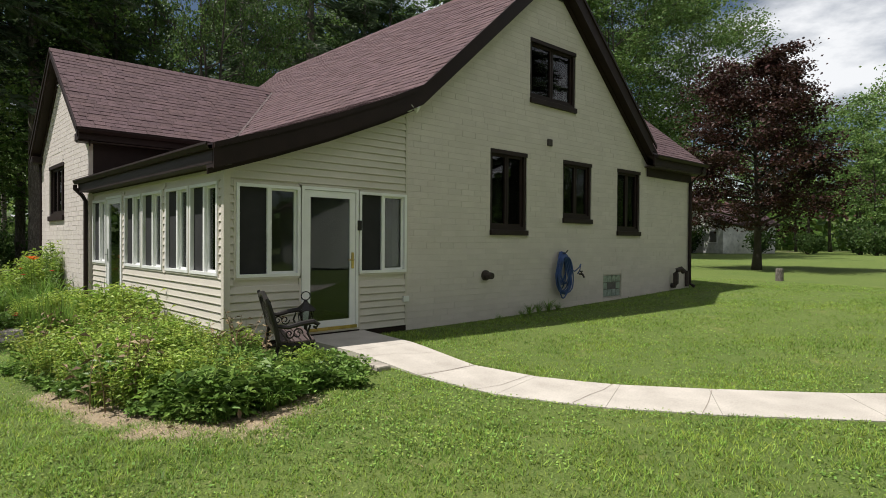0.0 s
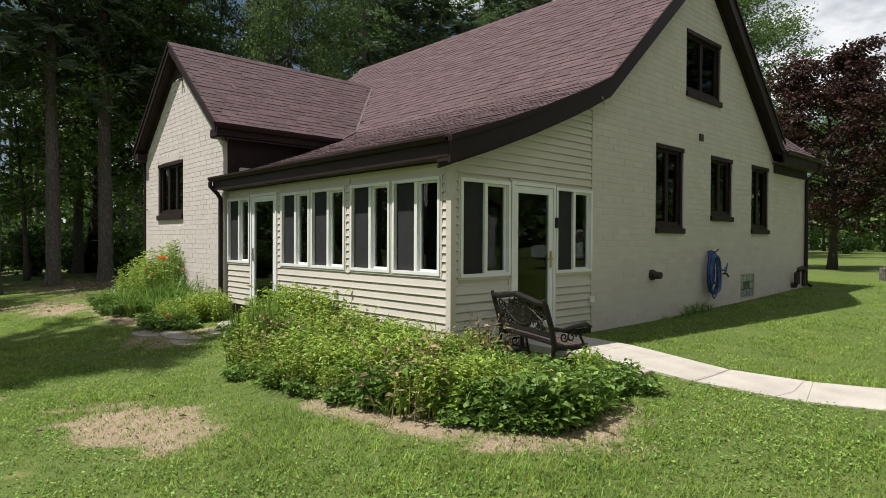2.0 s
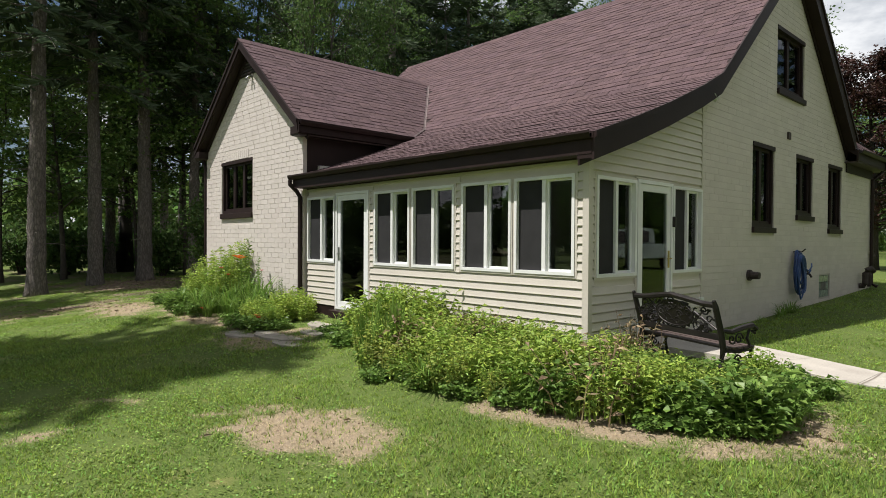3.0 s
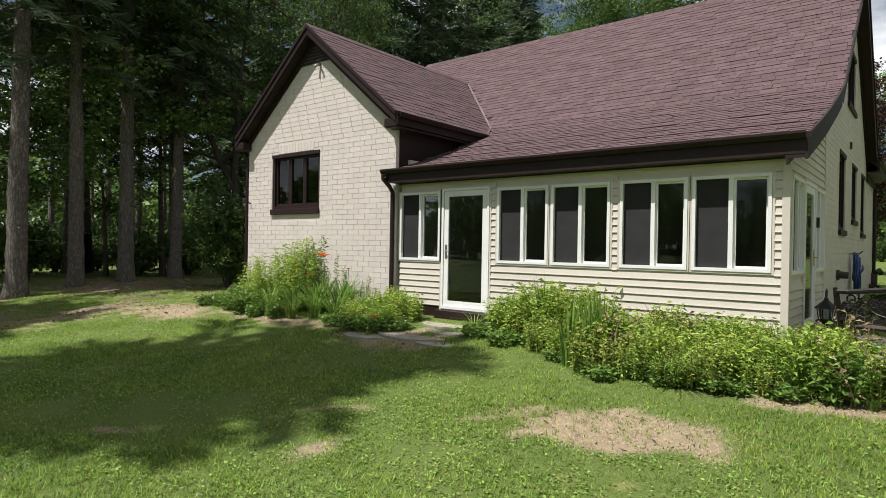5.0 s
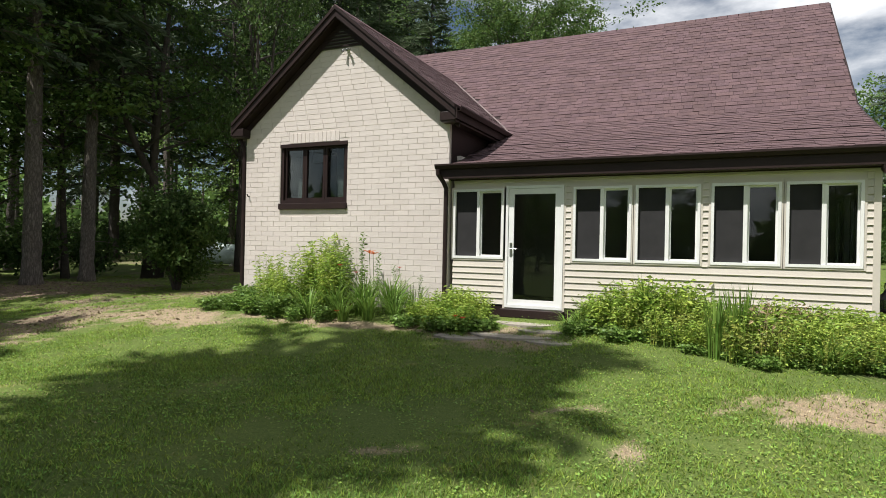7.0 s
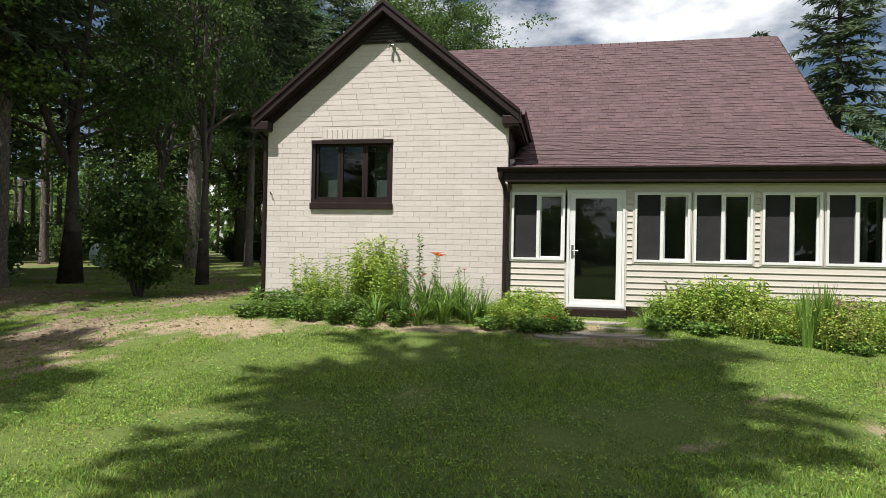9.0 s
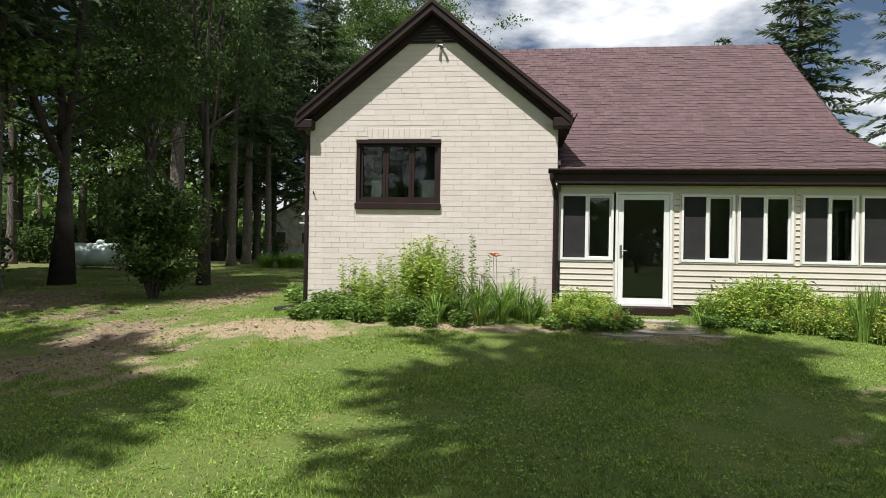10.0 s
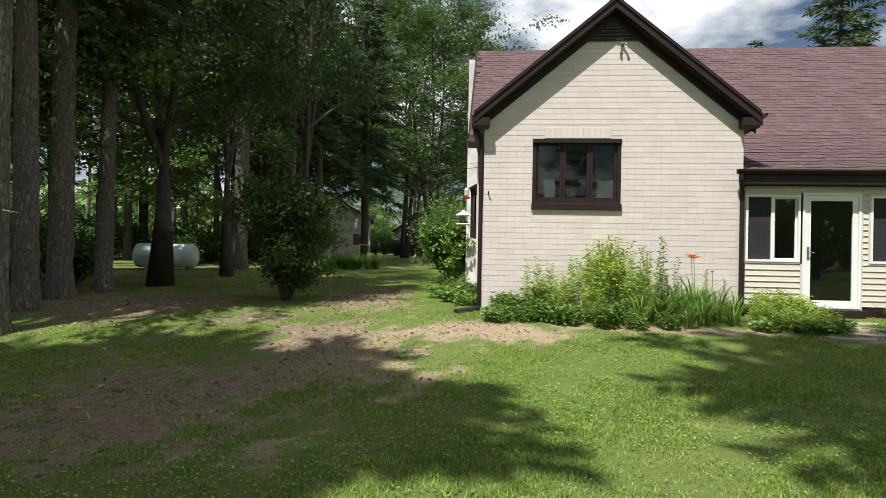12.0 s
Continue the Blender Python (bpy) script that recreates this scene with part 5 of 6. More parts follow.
# pines fill the wood to the west and north-west
spots = []
for _ in range(1500):
    x, y = rng.uniform(-58, -23.0), rng.uniform(-8, 52)
    if x > -26 and 5.0 < y < 15:
        continue
    if x > -30 and 6.5 < y < 15.5:
        continue
    if all((x - a) ** 2 + (y - b) ** 2 > 2.9 ** 2 for a, b in spots):
        spots.append((x, y))
spots = [(x, y) for x, y in spots if not (y > 26 and abs(x + 10.98 + (y + 11.77) * 0.276) < 1.6)]
for x, y in spots[:48]:
    copy_thing(far_pine, plant_pose((x, y), rng.uniform(0, 360), rng.uniform(0.8, 1.2)))
for x, y, s in ((-27.0, -2.5, 1.1), (-27.0, 16.5, 1.1), (-26.0, 21.0, 1.2), (-23.0, 3.6, 1.35), (-24.5, -0.8, 1.2)):
    copy_thing(understory, plant_pose((x, y), rng.uniform(0, 360), s))
for x, y, s in ((-24.5, 22.0, 1.15), (-28.0, 2.5, 1.1)):
    copy_thing(maple, plant_pose((x, y), rng.uniform(0, 360), s))
for x, y, turn, s, up_by in ((-17.1, 6.8, 40, 0.56, 1.9), (-21.2, 10.3, 190, 0.66, 1.6)):
    copy_thing(maple, plant_pose((x, y), turn, s, up_by))
for x, y, s in ((-24.5, 28.0, 1.1), (-33.0, 24.0, 1.2), (11.5, 31.0, 1.25), (9.2, 38.6, 0.95), (-30.0, 36.0, 1.1), (17.0, 26.0, 1.2), (-37.0, 16.0, 1.3),
                (-45.0, 20.0, 1.2), (-24.8, 31.5, 1.15)):
    copy_thing(spruce, plant_pose((x, y), rng.uniform(0, 360), s))
for x, y, s in ((-19.0, 41.0, 1.0), (-31.0, 48.0, 1.05), (-20.0, 55.0, 1.1), (-36.0, 42.0, 1.1)):
    copy_thing(tall_maple, plant_pose((x, y), rng.uniform(0, 360), s))
for i in range(34):
    x = -30 + i * 2.3 + rng.uniform(-1, 1)
    y = 66 + rng.uniform(0, 18) - 0.12 * (x + 10)
    copy_thing(thin_tree, plant_pose((x, y), rng.uniform(0, 360), rng.uniform(0.6, 1.1)))
# trees south of the camera's line, which shade the lawn
tall_pine = tree("pine_tree", "very tall pine with a high ragged crown over the lawn", "pine tree", M_BARKPINE, M_NEEDLE,
                 conifer_parts(19, 26.5, 15.5, 3.1, 0.3, 0.9, 5, 1.0, 0.6, wide=0.42), (-10.7, -13.2), group="pines south of the lawn")
for x, y, turn, s in ((-17.6, -15.4, 80, 0.88), (-21.5, -13.5, 200, 0.95), (-9.7, -14.2, 150, 0.72), (-25.0, -8.0, 20, 0.9), (-18.1, -12.2, 300, 0.78)):
    copy_thing(tall_pine, plant_pose((x, y), turn, s))
# spruces mirrored in panes; enlarged, with three unseen added, to dim the east wall
for x, y, s in ((20.0, 2.0, 1.3), (24.0, 8.0, 1.4), (19.0, -8.0, 1.2), (26.0, -2.0, 1.4), (24.0, -14.0, 1.3), (22.0, 19.0, 1.3), (29.0, 13.0, 1.5)):
    copy_thing(spruce, plant_pose((x, y), rng.uniform(0, 360), s))
for i in range(12):
    copy_thing(thin_tree, plant_pose((-38 + i * 7 + rng.uniform(-1, 1), -46 + rng.uniform(-4, 4)), rng.uniform(0, 360), rng.uniform(0.7, 1.0)))


# ---- shrubs ----
def shrub_parts(seed, h, r, leaves, size, stems=9):
    rng = np.random.default_rng(seed)
    bm = bmesh.new()
    a, b = [], []
    for i in range(stems):
        az, tilt = i * GOLD, rng.uniform(0.1, 0.75) * r / h
        L = h * rng.uniform(0.7, 1.0)
        pts = [Vector((math.cos(az) * (0.08 + tilt * z), math.sin(az) * (0.08 + tilt * z), z)) for z in np.linspace(-0.05, L, 5)]
        add_tube(bm, pts, [0.03, 0.025, 0.02, 0.012, 0.005], 5, caps=False)
        for j in range(7):
            q = pts[1].lerp(pts[4], rng.uniform(0, 1))
            e = q + Vector((*(rng.normal(0, 0.4, 2) * r), abs(rng.normal(0.1, 0.2)) * h * 0.5))
            a.append(tuple(q)), b.append(tuple(e))
    a, b = np.array(a), np.array(b)
    pick, u = rng.integers(0, len(a), leaves), rng.uniform(0, 1.1, leaves)[:, None]
    c = a[pick] * (1 - u) + b[pick] * u + rng.normal(0, 0.11 * r, (leaves, 3))
    c[:, 2] = np.maximum(c[:, 2], 0.03)
    v, f = leaf_arrays(rng, c, rng.normal(0, 1, (leaves, 3)) + np.array([0, 0, 0.1]), size, size * 0.6, 0.4, flat=0.4)
    return bm, v, f


lilac = tree("lilac_shrub", "tall dark green shrub with several stems under the trees", "shrub", M_BARKDARK, M_LEAF, shrub_parts(31, 2.8, 1.3, 15000, 0.12, 14), (-16.0, 2.3))
undershrub = tree("undergrowth_shrub", "low green shrub in the undergrowth", "shrub", M_BARKDARK, M_LEAF, shrub_parts(32, 1.6, 1.2, 1300, 0.18), (-23.5, 5.0), group="undergrowth")
for i in range(70):
    x, y = rng.uniform(-46, -23.0), rng.uniform(-14, 42)
    if x > -31 and 5.5 < y < 15.5:
        y = rng.choice((4.4, 17.0)) + rng.uniform(-1, 1)
    copy_thing(undershrub, plant_pose((x, y), rng.uniform(0, 360), rng.uniform(0.7, 1.2) + 0.03 * (-23 - x)))
for i in range(30):
    copy_thing(undershrub, plant_pose((-28 + i * 1.7 + rng.uniform(-1, 1), 58 + rng.uniform(-2, 6)), rng.uniform(0, 360), rng.uniform(0.8, 2.0)))
side_bush = tree("leafy_bush", "bright green leafy bush against the west wall", "shrub", M_BARKDARK, M_PLANTDARK, shrub_parts(33, 2.0, 0.9, 5000, 0.15), (-12.55, 7.6))
tree("weeping_shrub", "rounded weeping green shrub behind the house", "shrub", M_BARKDARK, M_LEAFLIT, shrub_parts(34, 3.0, 2.1, 9000, 0.14, 14), (-13.4, 17.2))


# ---- flower beds ----
def leafy_clump(seed, h, r, stems, per, size, width=0.42, mat=None, name="perennial_clump", label="", category="plant", group="", upright=0.8):
    """A clump of leafy stems."""
    rng = np.random.default_rng(seed)
    bm = bmesh.new()
    cs, ds = [], []
    for i in range(stems):
        az, rr = rng.uniform(0, 6.28), r * math.sqrt(rng.uniform(0, 1))
        x0, y0 = rr * math.cos(az) * 0.75, rr * math.sin(az) * 0.75
        L = h * rng.uniform(0.6, 1.1) * (1 - 0.25 * (rr / r) ** 2)
        lean = rng.normal(0, (1 - upright) * 0.6, 2) + np.array([x0, y0]) * 0.35
        pts = [Vector((x0 + lean[0] * u * u * L, y0 + lean[1] * u * u * L, u * L)) for u in (0, 0.5, 1)]
        add_tube(bm, pts, [0.006, 0.004, 0.002], 3, caps=False)
        for j in range(per):
            u = 0.12 + 0.9 * (j + rng.uniform(0, 1)) / per
            cs.append((x0 + lean[0] * u * u * L, y0 + lean[1] * u * u * L, min(u, 1.0) * L))
            a = j * GOLD + i
            ds.append((math.cos(a), math.sin(a), rng.uniform(-0.25, 0.7)))
    t = thing(name, label, category, group=group)
    part("stem", bm, mat, t)["kind"] = "stuff"
    v, f = leaf_arrays(rng, np.array(cs), np.array(ds), size, size * width, 0.35, 0.15, flat=0.6)
    put("foliage", mesh_of("foliage", v, f, mat), t)
    return t


def blade_clump(seed, h, r, n, width, arch, mat, name, label, category, group=""):
    """Strap-shaped leaves that rise from one crown and arch over."""
    rng = np.random.default_rng(seed)
    vs, fs = [], []
    for i in range(n):
        az, rr = rng.uniform(0, 6.28), r * 0.35 * math.sqrt(rng.uniform(0, 1))
        L = h * rng.uniform(0.65, 1.15)
        out = arch * rng.uniform(0.4, 1.2)
        d, s = np.array([math.cos(az), math.sin(az), 0]), np.array([-math.sin(az), math.cos(az), 0])
        o = len(vs) * 1
        base = np.array([rr * math.cos(az), rr * math.sin(az), 0])
        for k, u in enumerate((0, 0.3, 0.6, 0.85, 1.0)):
            p = base + d * out * L * u * u + np.array([0, 0, L * (u - 0.5 * out * u ** 3)])
            w = width * (0.7, 1.0, 0.85, 0.5, 0.06)[k] / 2
            vs.append(p - s * w), vs.append(p + s * w)
        for k in range(4):
            fs.append((o + 2 * k, o + 2 * k + 1, o + 2 * k + 3, o + 2 * k + 2))
    t = thing(name, label, category, group=group)
    put("foliage", mesh_of("foliage", np.array(vs), np.array(fs), mat), t)
    return t


def flower_head(parent, mat, at, size, label):
    bm = bmesh.new()
    for k in range(6):
        a = k * math.pi / 3
        d, s = Vector((math.cos(a), math.sin(a), 0.5)), Vector((-math.sin(a), math.cos(a), 0))
        p = Vector(at)
        v = [bm.verts.new(q) for q in (p, p + d * size * 0.6 + s * size * 0.25, p + d * size + Vector((0, 0, -size * 0.15)), p + d * size * 0.6 - s * size * 0.25)]
        bm.faces.new(v)
    part("blossom", bm, mat, parent, label)


low = leafy_clump(51, 0.52, 0.36, 64, 15, 0.075, 0.4, M_PLANT, "perennial_clump", "bushy light green perennial in the flower bed", "plant", "bed perennials")
fine = leafy_clump(60, 0.48, 0.36, 62, 16, 0.055, 0.42, M_PLANTMIX, "narrow_leaved_clump", "bushy green plant with small narrow leaves in the flower bed", "plant", "narrow-leaved bed plants", 0.85)
broad = leafy_clump(52, 0.42, 0.34, 44, 10, 0.095, 0.5, M_PLANTDARK, "broadleaf_clump", "dark green broad-leaved plant at the bed edge", "plant", "broad-leaved bed plants", 0.6)
tall = leafy_clump(53, 1.25, 0.3, 18, 34, 0.11, 0.28, M_PLANT, "tall_perennial", "tall leafy perennial stems against the wall", "plant", "tall perennials", 0.93)
spire = leafy_clump(54, 1.3, 0.08, 3, 60, 0.08, 0.35, M_BLADE, "lily_spire", "upright lily stem with narrow leaves", "plant", "lily stems", 0.97)
dry = leafy_clump(55, 0.5, 0.35, 26, 6, 0.07, 0.4, M_STEMDRY, "faded_stems", "faded tan flower stems among the leaves", "plant", "faded stems", 0.7)
vine = leafy_clump(56, 0.22, 0.34, 40, 7, 0.085, 0.7, M_PLANTDARK, "ground_cover", "low green ground cover by the bed", "plant", "ground cover", 0.4)
iris = blade_clump(57, 0.85, 0.3, 46, 0.02, 0.18, M_BLADE, "iris_clump", "upright clump of sword-shaped iris leaves", "iris", "irises")
daylily = blade_clump(58, 0.75, 0.3, 60, 0.022, 0.75, M_BLADE, "daylily_clump", "arching strap leaves of a daylily clump", "daylily", "daylilies")
grassy = blade_clump(59, 0.4, 0.2, 40, 0.012, 0.9, M_BLADE, "grass_tuft", "untrimmed tuft of long grass", "grass tuft", "grass tufts")
for t_ in (low, fine, broad, tall, spire, dry, vine, iris, daylily, grassy):
    t_.matrix_basis = plant_pose({"perennial_clump": (-0.4, -0.6), "narrow_leaved_clump": (0.4, -0.9), "broadleaf_clump": (2.2, -0.9), "tall_perennial": (-9.3, -0.55), "lily_spire": (-8.35, -0.5), "faded_stems": (-1.0, -0.5),
                                  "ground_cover": (-6.1, -1.0), "iris_clump": (-1.8, -1.6), "daylily_clump": (-7.8, -0.9), "grass_tuft": (-4.1, -0.8)}[t_.name])

BED = [(-3.9, -0.25), (-3.6, -0.75), (-2.9, -0.95), (-2.2, -1.45), (-1.6, -1.85), (-0.6, -1.8), (0.5, -1.65), (1.5, -1.4), (2.2, -1.05), (2.45, -0.5), (2.0, 0.15), (1.3, -0.35), (0.2, 0.25), (0.1, -0.1)]


def in_poly(x, y, poly):
    hit = False
    for i in range(len(poly)):
        (x0, y0), (x1, y1) = poly[i], poly[i - 1]
        if (y0 > y) != (y1 > y) and x < (x1 - x0) * (y - y0) / (y1 - y0) + x0:
            hit = not hit
    return hit


def edge_gap(x, y, poly):
    best = 9.0
    for i in range(len(poly)):
        a, b = Vector(poly[i - 1]), Vector(poly[i])
        d = b - a
        u = max(0, min(1, (Vector((x, y)) - a).dot(d) / d.length_squared))
        best = min(best, (Vector((x, y)) - a - d * u).length)
    return best


rng = random.Random(33)
got = []
for _ in range(6000):
    x, y = rng.uniform(-4, 2.6), rng.uniform(-2, 0.4)
    if in_poly(x, y, BED) and all((x - a) ** 2 + (y - b) ** 2 > 0.27 ** 2 for a, b in got):
        got.append((x, y))
for x, y in got:
    e = edge_gap(x, y, BED)
    rim = e < 0.22 and y < 0.1 and x > 0.2
    src = broad if rim and rng.random() < 0.65 else fine if rng.random() < 0.45 else low
    if -1.6 < x < 0.2 and -0.9 < y < -0.05 and rng.random() < 0.25:
        copy_thing(dry, plant_pose((x, y), rng.uniform(0, 360), rng.uniform(0.9, 1.2)))
    size = rng.uniform(0.72, 1.22)
    if -3.7 < x < -2.4 and y > -0.9:
        size *= 1.35
    if y > -0.25 and x > -2.4:
        size *= 0.8
    if x > -0.1 and y > -0.9:
        size *= 0.8
    copy_thing(src, plant_pose((x, y), rng.uniform(0, 360), size))
for x, y, s in ((-2.0, -1.75, 1.0), (-1.7, -1.5, 1.05), (-1.95, -1.4, 0.9), (-3.0, -0.6, 1.0), (-2.6, -0.9, 0.8)):
    copy_thing(iris, plant_pose((x, y), rng.uniform(0, 360), s))
for x, y, s in ((-3.5, -0.5, 1.3), (-3.7, -0.6, 1.0), (-0.9, -1.7, 0.8), (0.2, -1.6, 0.8), (-4.0, -0.45, 1.1), (1.2, -1.3, 0.7)):
    copy_thing(grassy, plant_pose((x, y), rng.uniform(0, 360), s))
for i in range(26):
    x, y = rng.choice(got)
    copy_thing(rng.choice((grassy, grassy, vine, dry)), plant_pose((x + rng.uniform(-0.1, 0.1), y - 0.05), rng.uniform(0, 360), rng.uniform(1.0, 1.5)))
for i in range(len(BED) - 4):
    (x0, y0), (x1, y1) = BED[i], BED[i + 1]
    for k in range(3):
        f = (k + rng.uniform(0.1, 0.9)) / 3
        copy_thing(rng.choice((vine, vine, grassy)), plant_pose((x0 + (x1 - x0) * f + rng.uniform(-0.1, 0.1), y0 + (y1 - y0) * f - rng.uniform(0.0, 0.2)), rng.uniform(0, 360), rng.uniform(0.45, 0.8)))
# bed along the brick wing
for x, y, s in ((-9.0, -0.75, 1.0), (-8.7, -0.45, 1.08), (-8.95, -0.3, 1.1), (-9.6, -0.8, 0.85), (-8.45, -0.75, 0.95), (-10.0, -0.6, 0.75), (-9.9, -1.0, 0.62), (-8.6, -1.0, 0.85), (-10.35, -0.5, 0.8), (-9.35, -1.1, 0.7), (-9.2, -0.4, 1.05)):
    copy_thing(tall, plant_pose((x, y), rng.uniform(0, 360), s * 1.03))
for x, y, s in ((-8.05, -0.5, 1.15), (-7.75, -0.4, 0.85), (-6.9, -0.35, 0.55), (-8.2, -0.9, 0.9), (-7.3, -0.6, 0.7), (-8.9, -0.2, 1.0)):
    copy_thing(spire, plant_pose((x, y), rng.uniform(0, 360), s))
for x, y, s in ((-8.2, -1.1, 1.1), (-7.5, -1.15, 1.0), (-7.2, -0.8, 1.05), (-8.6, -1.35, 0.95), (-7.0, -1.1, 0.8), (-7.9, -0.6, 1.2), (-7.45, -0.5, 1.2), (-6.85, -0.7, 0.85), (-7.85, -1.4, 0.8), (-9.3, -1.45, 0.8)):
    copy_thing(daylily, plant_pose((x, y), rng.uniform(0, 360), s))
for x, y, s in ((-10.6, -0.7, 1.0), (-10.9, -0.4, 0.9), (-10.2, -1.1, 1.0), (-9.8, -1.35, 0.9), (-9.2, -1.5, 0.85), (-8.7, -1.6, 0.7), (-10.5, -1.2, 0.7), (-10.0, -0.3, 1.3), (-11.0, -0.9, 0.6), (-9.0, -1.2, 1.0), (-8.2, -1.5, 0.7)):
    copy_thing(broad, plant_pose((x, y), rng.uniform(0, 360), s))
for x, y, s in ((-6.3, -0.7, 0.95), (-5.9, -0.9, 1.0), (-6.1, -0.4, 1.05), (-5.7, -0.55, 0.9), (-5.6, -1.15, 0.75), (-6.5, -1.1, 0.8), (-6.2, -1.25, 0.75), (-5.75, -1.3, 0.6)):
    copy_thing(low, plant_pose((x, y), rng.uniform(0, 360), s))
for x, y, s in ((-5.6, -1.4, 1.0), (-6.0, -1.5, 1.0), (-6.6, -1.4, 0.9), (-5.3, -1.2, 0.8), (-11.0, -1.2, 1.0), (-11.6, 0.4, 1.0), (-11.9, 1.3, 1.3), (-12.2, 2.4, 1.4), (-11.8, 3.2, 1.4), (-12.3, 5.0, 1.6), (-3.9, -1.0, 0.9), (-3.3, -1.2, 0.9), (2.3, 0.3, 0.8), (1.6, 0.5, 0.9), (1.9, 0.6, 0.8)):
    copy_thing(vine, plant_pose((x, y), rng.uniform(0, 360), s))
for x, y, s in ((0.15, 6.0, 0.8), (0.14, 6.3, 0.7), (0.14, 6.6, 0.9), (0.15, 6.9, 0.6), (0.14, 5.1, 0.4), (-6.75, -0.2, 0.9), (0.2, 5.7, 0.5)):
    copy_thing(grassy, plant_pose((x, y), rng.uniform(0, 360), s))
# blossoms on thin stems
for k, (x, y, z, mat, lab) in enumerate(((-7.65, -0.9, 1.36, M_FLOWERO, "orange lily"), (-7.6, -0.86, 1.33, M_FLOWERO, "orange lily"), (-7.2, -0.6, 1.1, M_FLOWERR, "red blossom"), (-8.2, -1.0, 1.12, M_FLOWERR, "red blossom"), (-7.85, -1.0, 1.0, M_FLOWERR, "red blossom"),
                                         (-7.9, -1.5, 0.35, M_FLOWERR, "red blossom"), (-8.3, -1.55, 0.3, M_FLOWERR, "red blossom"), (-5.75, -1.4, 0.4, M_FLOWERR, "red blossom"), (-5.6, -1.45, 0.38, M_FLOWERR, "red blossom"))):
    g0 = gz(x, y)
    t_ = thing("lily_flower" if mat == M_FLOWERO else "red_flower", lab + " on a thin green stem in the bed", "flower", (x, y, g0), "flowers in the bed")
    part("stem", tube([(0, 0, 0), (0.02, 0.01, (z - g0) * 0.6), (0, 0, z - g0)], 0.005, 4), M_BLADE, t_)
    flower_head(t_, mat, (0, 0, z - g0), 0.13 if mat == M_FLOWERO else 0.06, lab)
# daylily bed under the trees
for i in range(22):
    x, y = rng.uniform(-19.2, -17.0), rng.uniform(16.0, 18.4)
    copy_thing(daylily, plant_pose((x, y), rng.uniform(0, 360), rng.uniform(1.0, 1.4)))
for i in range(10):
    x, y = rng.uniform(-18.9, -17.0), rng.uniform(16.0, 17.6)
    g0 = gz(x, y)
    t_ = thing("lily_flower", "orange lily on a thin green stem in the bed", "flower", (x, y, g0), "flowers under the trees")
    part("stem", tube([(0, 0, 0), (0, 0, 1.15)], 0.006, 4), M_BLADE, t_)
    flower_head(t_, M_FLOWERO, (0, 0, 1.15), 0.13, "orange lily")

# ---- tank, stump, feeders, far house ----
tank = thing("propane_tank", "pale green propane tank standing under the trees", "tank", (-25.15, 13.0, gz(-25.15, 13.0) - 0.2))
R = 0.48
bm = tube([(-1.3 - 0.30, 0, 0.72), (-1.3 - 0.26, 0, 0.72), (-1.3 - 0.16, 0, 0.72), (-1.3, 0, 0.72), (1.3, 0, 0.72), (1.3 + 0.16, 0, 0.72), (1.3 + 0.26, 0, 0.72), (1.3 + 0.30, 0, 0.72)], [R * 0.15, R * 0.5, R * 0.83, R, R, R * 0.83, R * 0.5, R * 0.15], 20)
part("shell", bm, M_TANK, tank, smooth_shade=True)
part("dome", lathe([(0.2, 1.16), (0.2, 1.24), (0.15, 1.32), (0.03, 1.34)], sides=14), M_TANK, tank, smooth_shade=True)
for x in (-0.9, 0.9):
    part("saddle", box((x - 0.08, -0.3, 0.0), (x + 0.08, 0.3, 0.3), 0.01), M_CONCRETE, tank)
tank.rotation_euler = (0, 0, radians(18))
tank.scale = (0.82, 1.08, 1.08)

stump = thing("post_stump", "short weathered wooden post in the lawn", "post", (0.9, 17.4, gz(0.9, 17.4)))
part("post", lathe([(0.12, -0.05), (0.115, 0.36), (0.1, 0.4)], sides=12), M_BARKPINE, stump)

feeder = thing("bird_feeder", "white hanging bird feeder by the west wall", "bird feeder", (-11.75, 1.2, 1.95))
part("tray", box((-0.15, -0.15, 0.0), (0.15, 0.15, 0.03), 0.01), M_WHITEPAINT, feeder)
part("seed_box", box((-0.09, -0.09, 0.03), (0.09, 0.09, 0.2), 0.01), M_GLASS, feeder)
part("roof", lathe([(0.17, 0.2), (0.15, 0.23), (0.05, 0.28), (0.03, 0.32)], sides=8), M_WHITEPAINT, feeder)
part("hanger", tube([(0, 0, 0.3), (0, 0, 1.2), (0.45, 0, 1.25)], 0.008, 5), M_IRON, feeder)
nectar = thing("nectar_feeder", "small glass nectar feeder with a red base", "bird feeder", (-11.75, 2.2, 2.6))
part("bottle", lathe([(0.03, 0.05), (0.05, 0.08), (0.05, 0.2), (0.03, 0.25)], sides=10), M_CLAY, nectar)
part("dish", lathe([(0.08, 0.0), (0.08, 0.04), (0.03, 0.05)], sides=12), M_FLOWERR, nectar)
part("hanger", tube([(0, 0, 0.25), (0, 0, 0.8), (0.4, 0, 0.85)], 0.006, 5), M_IRON, nectar)


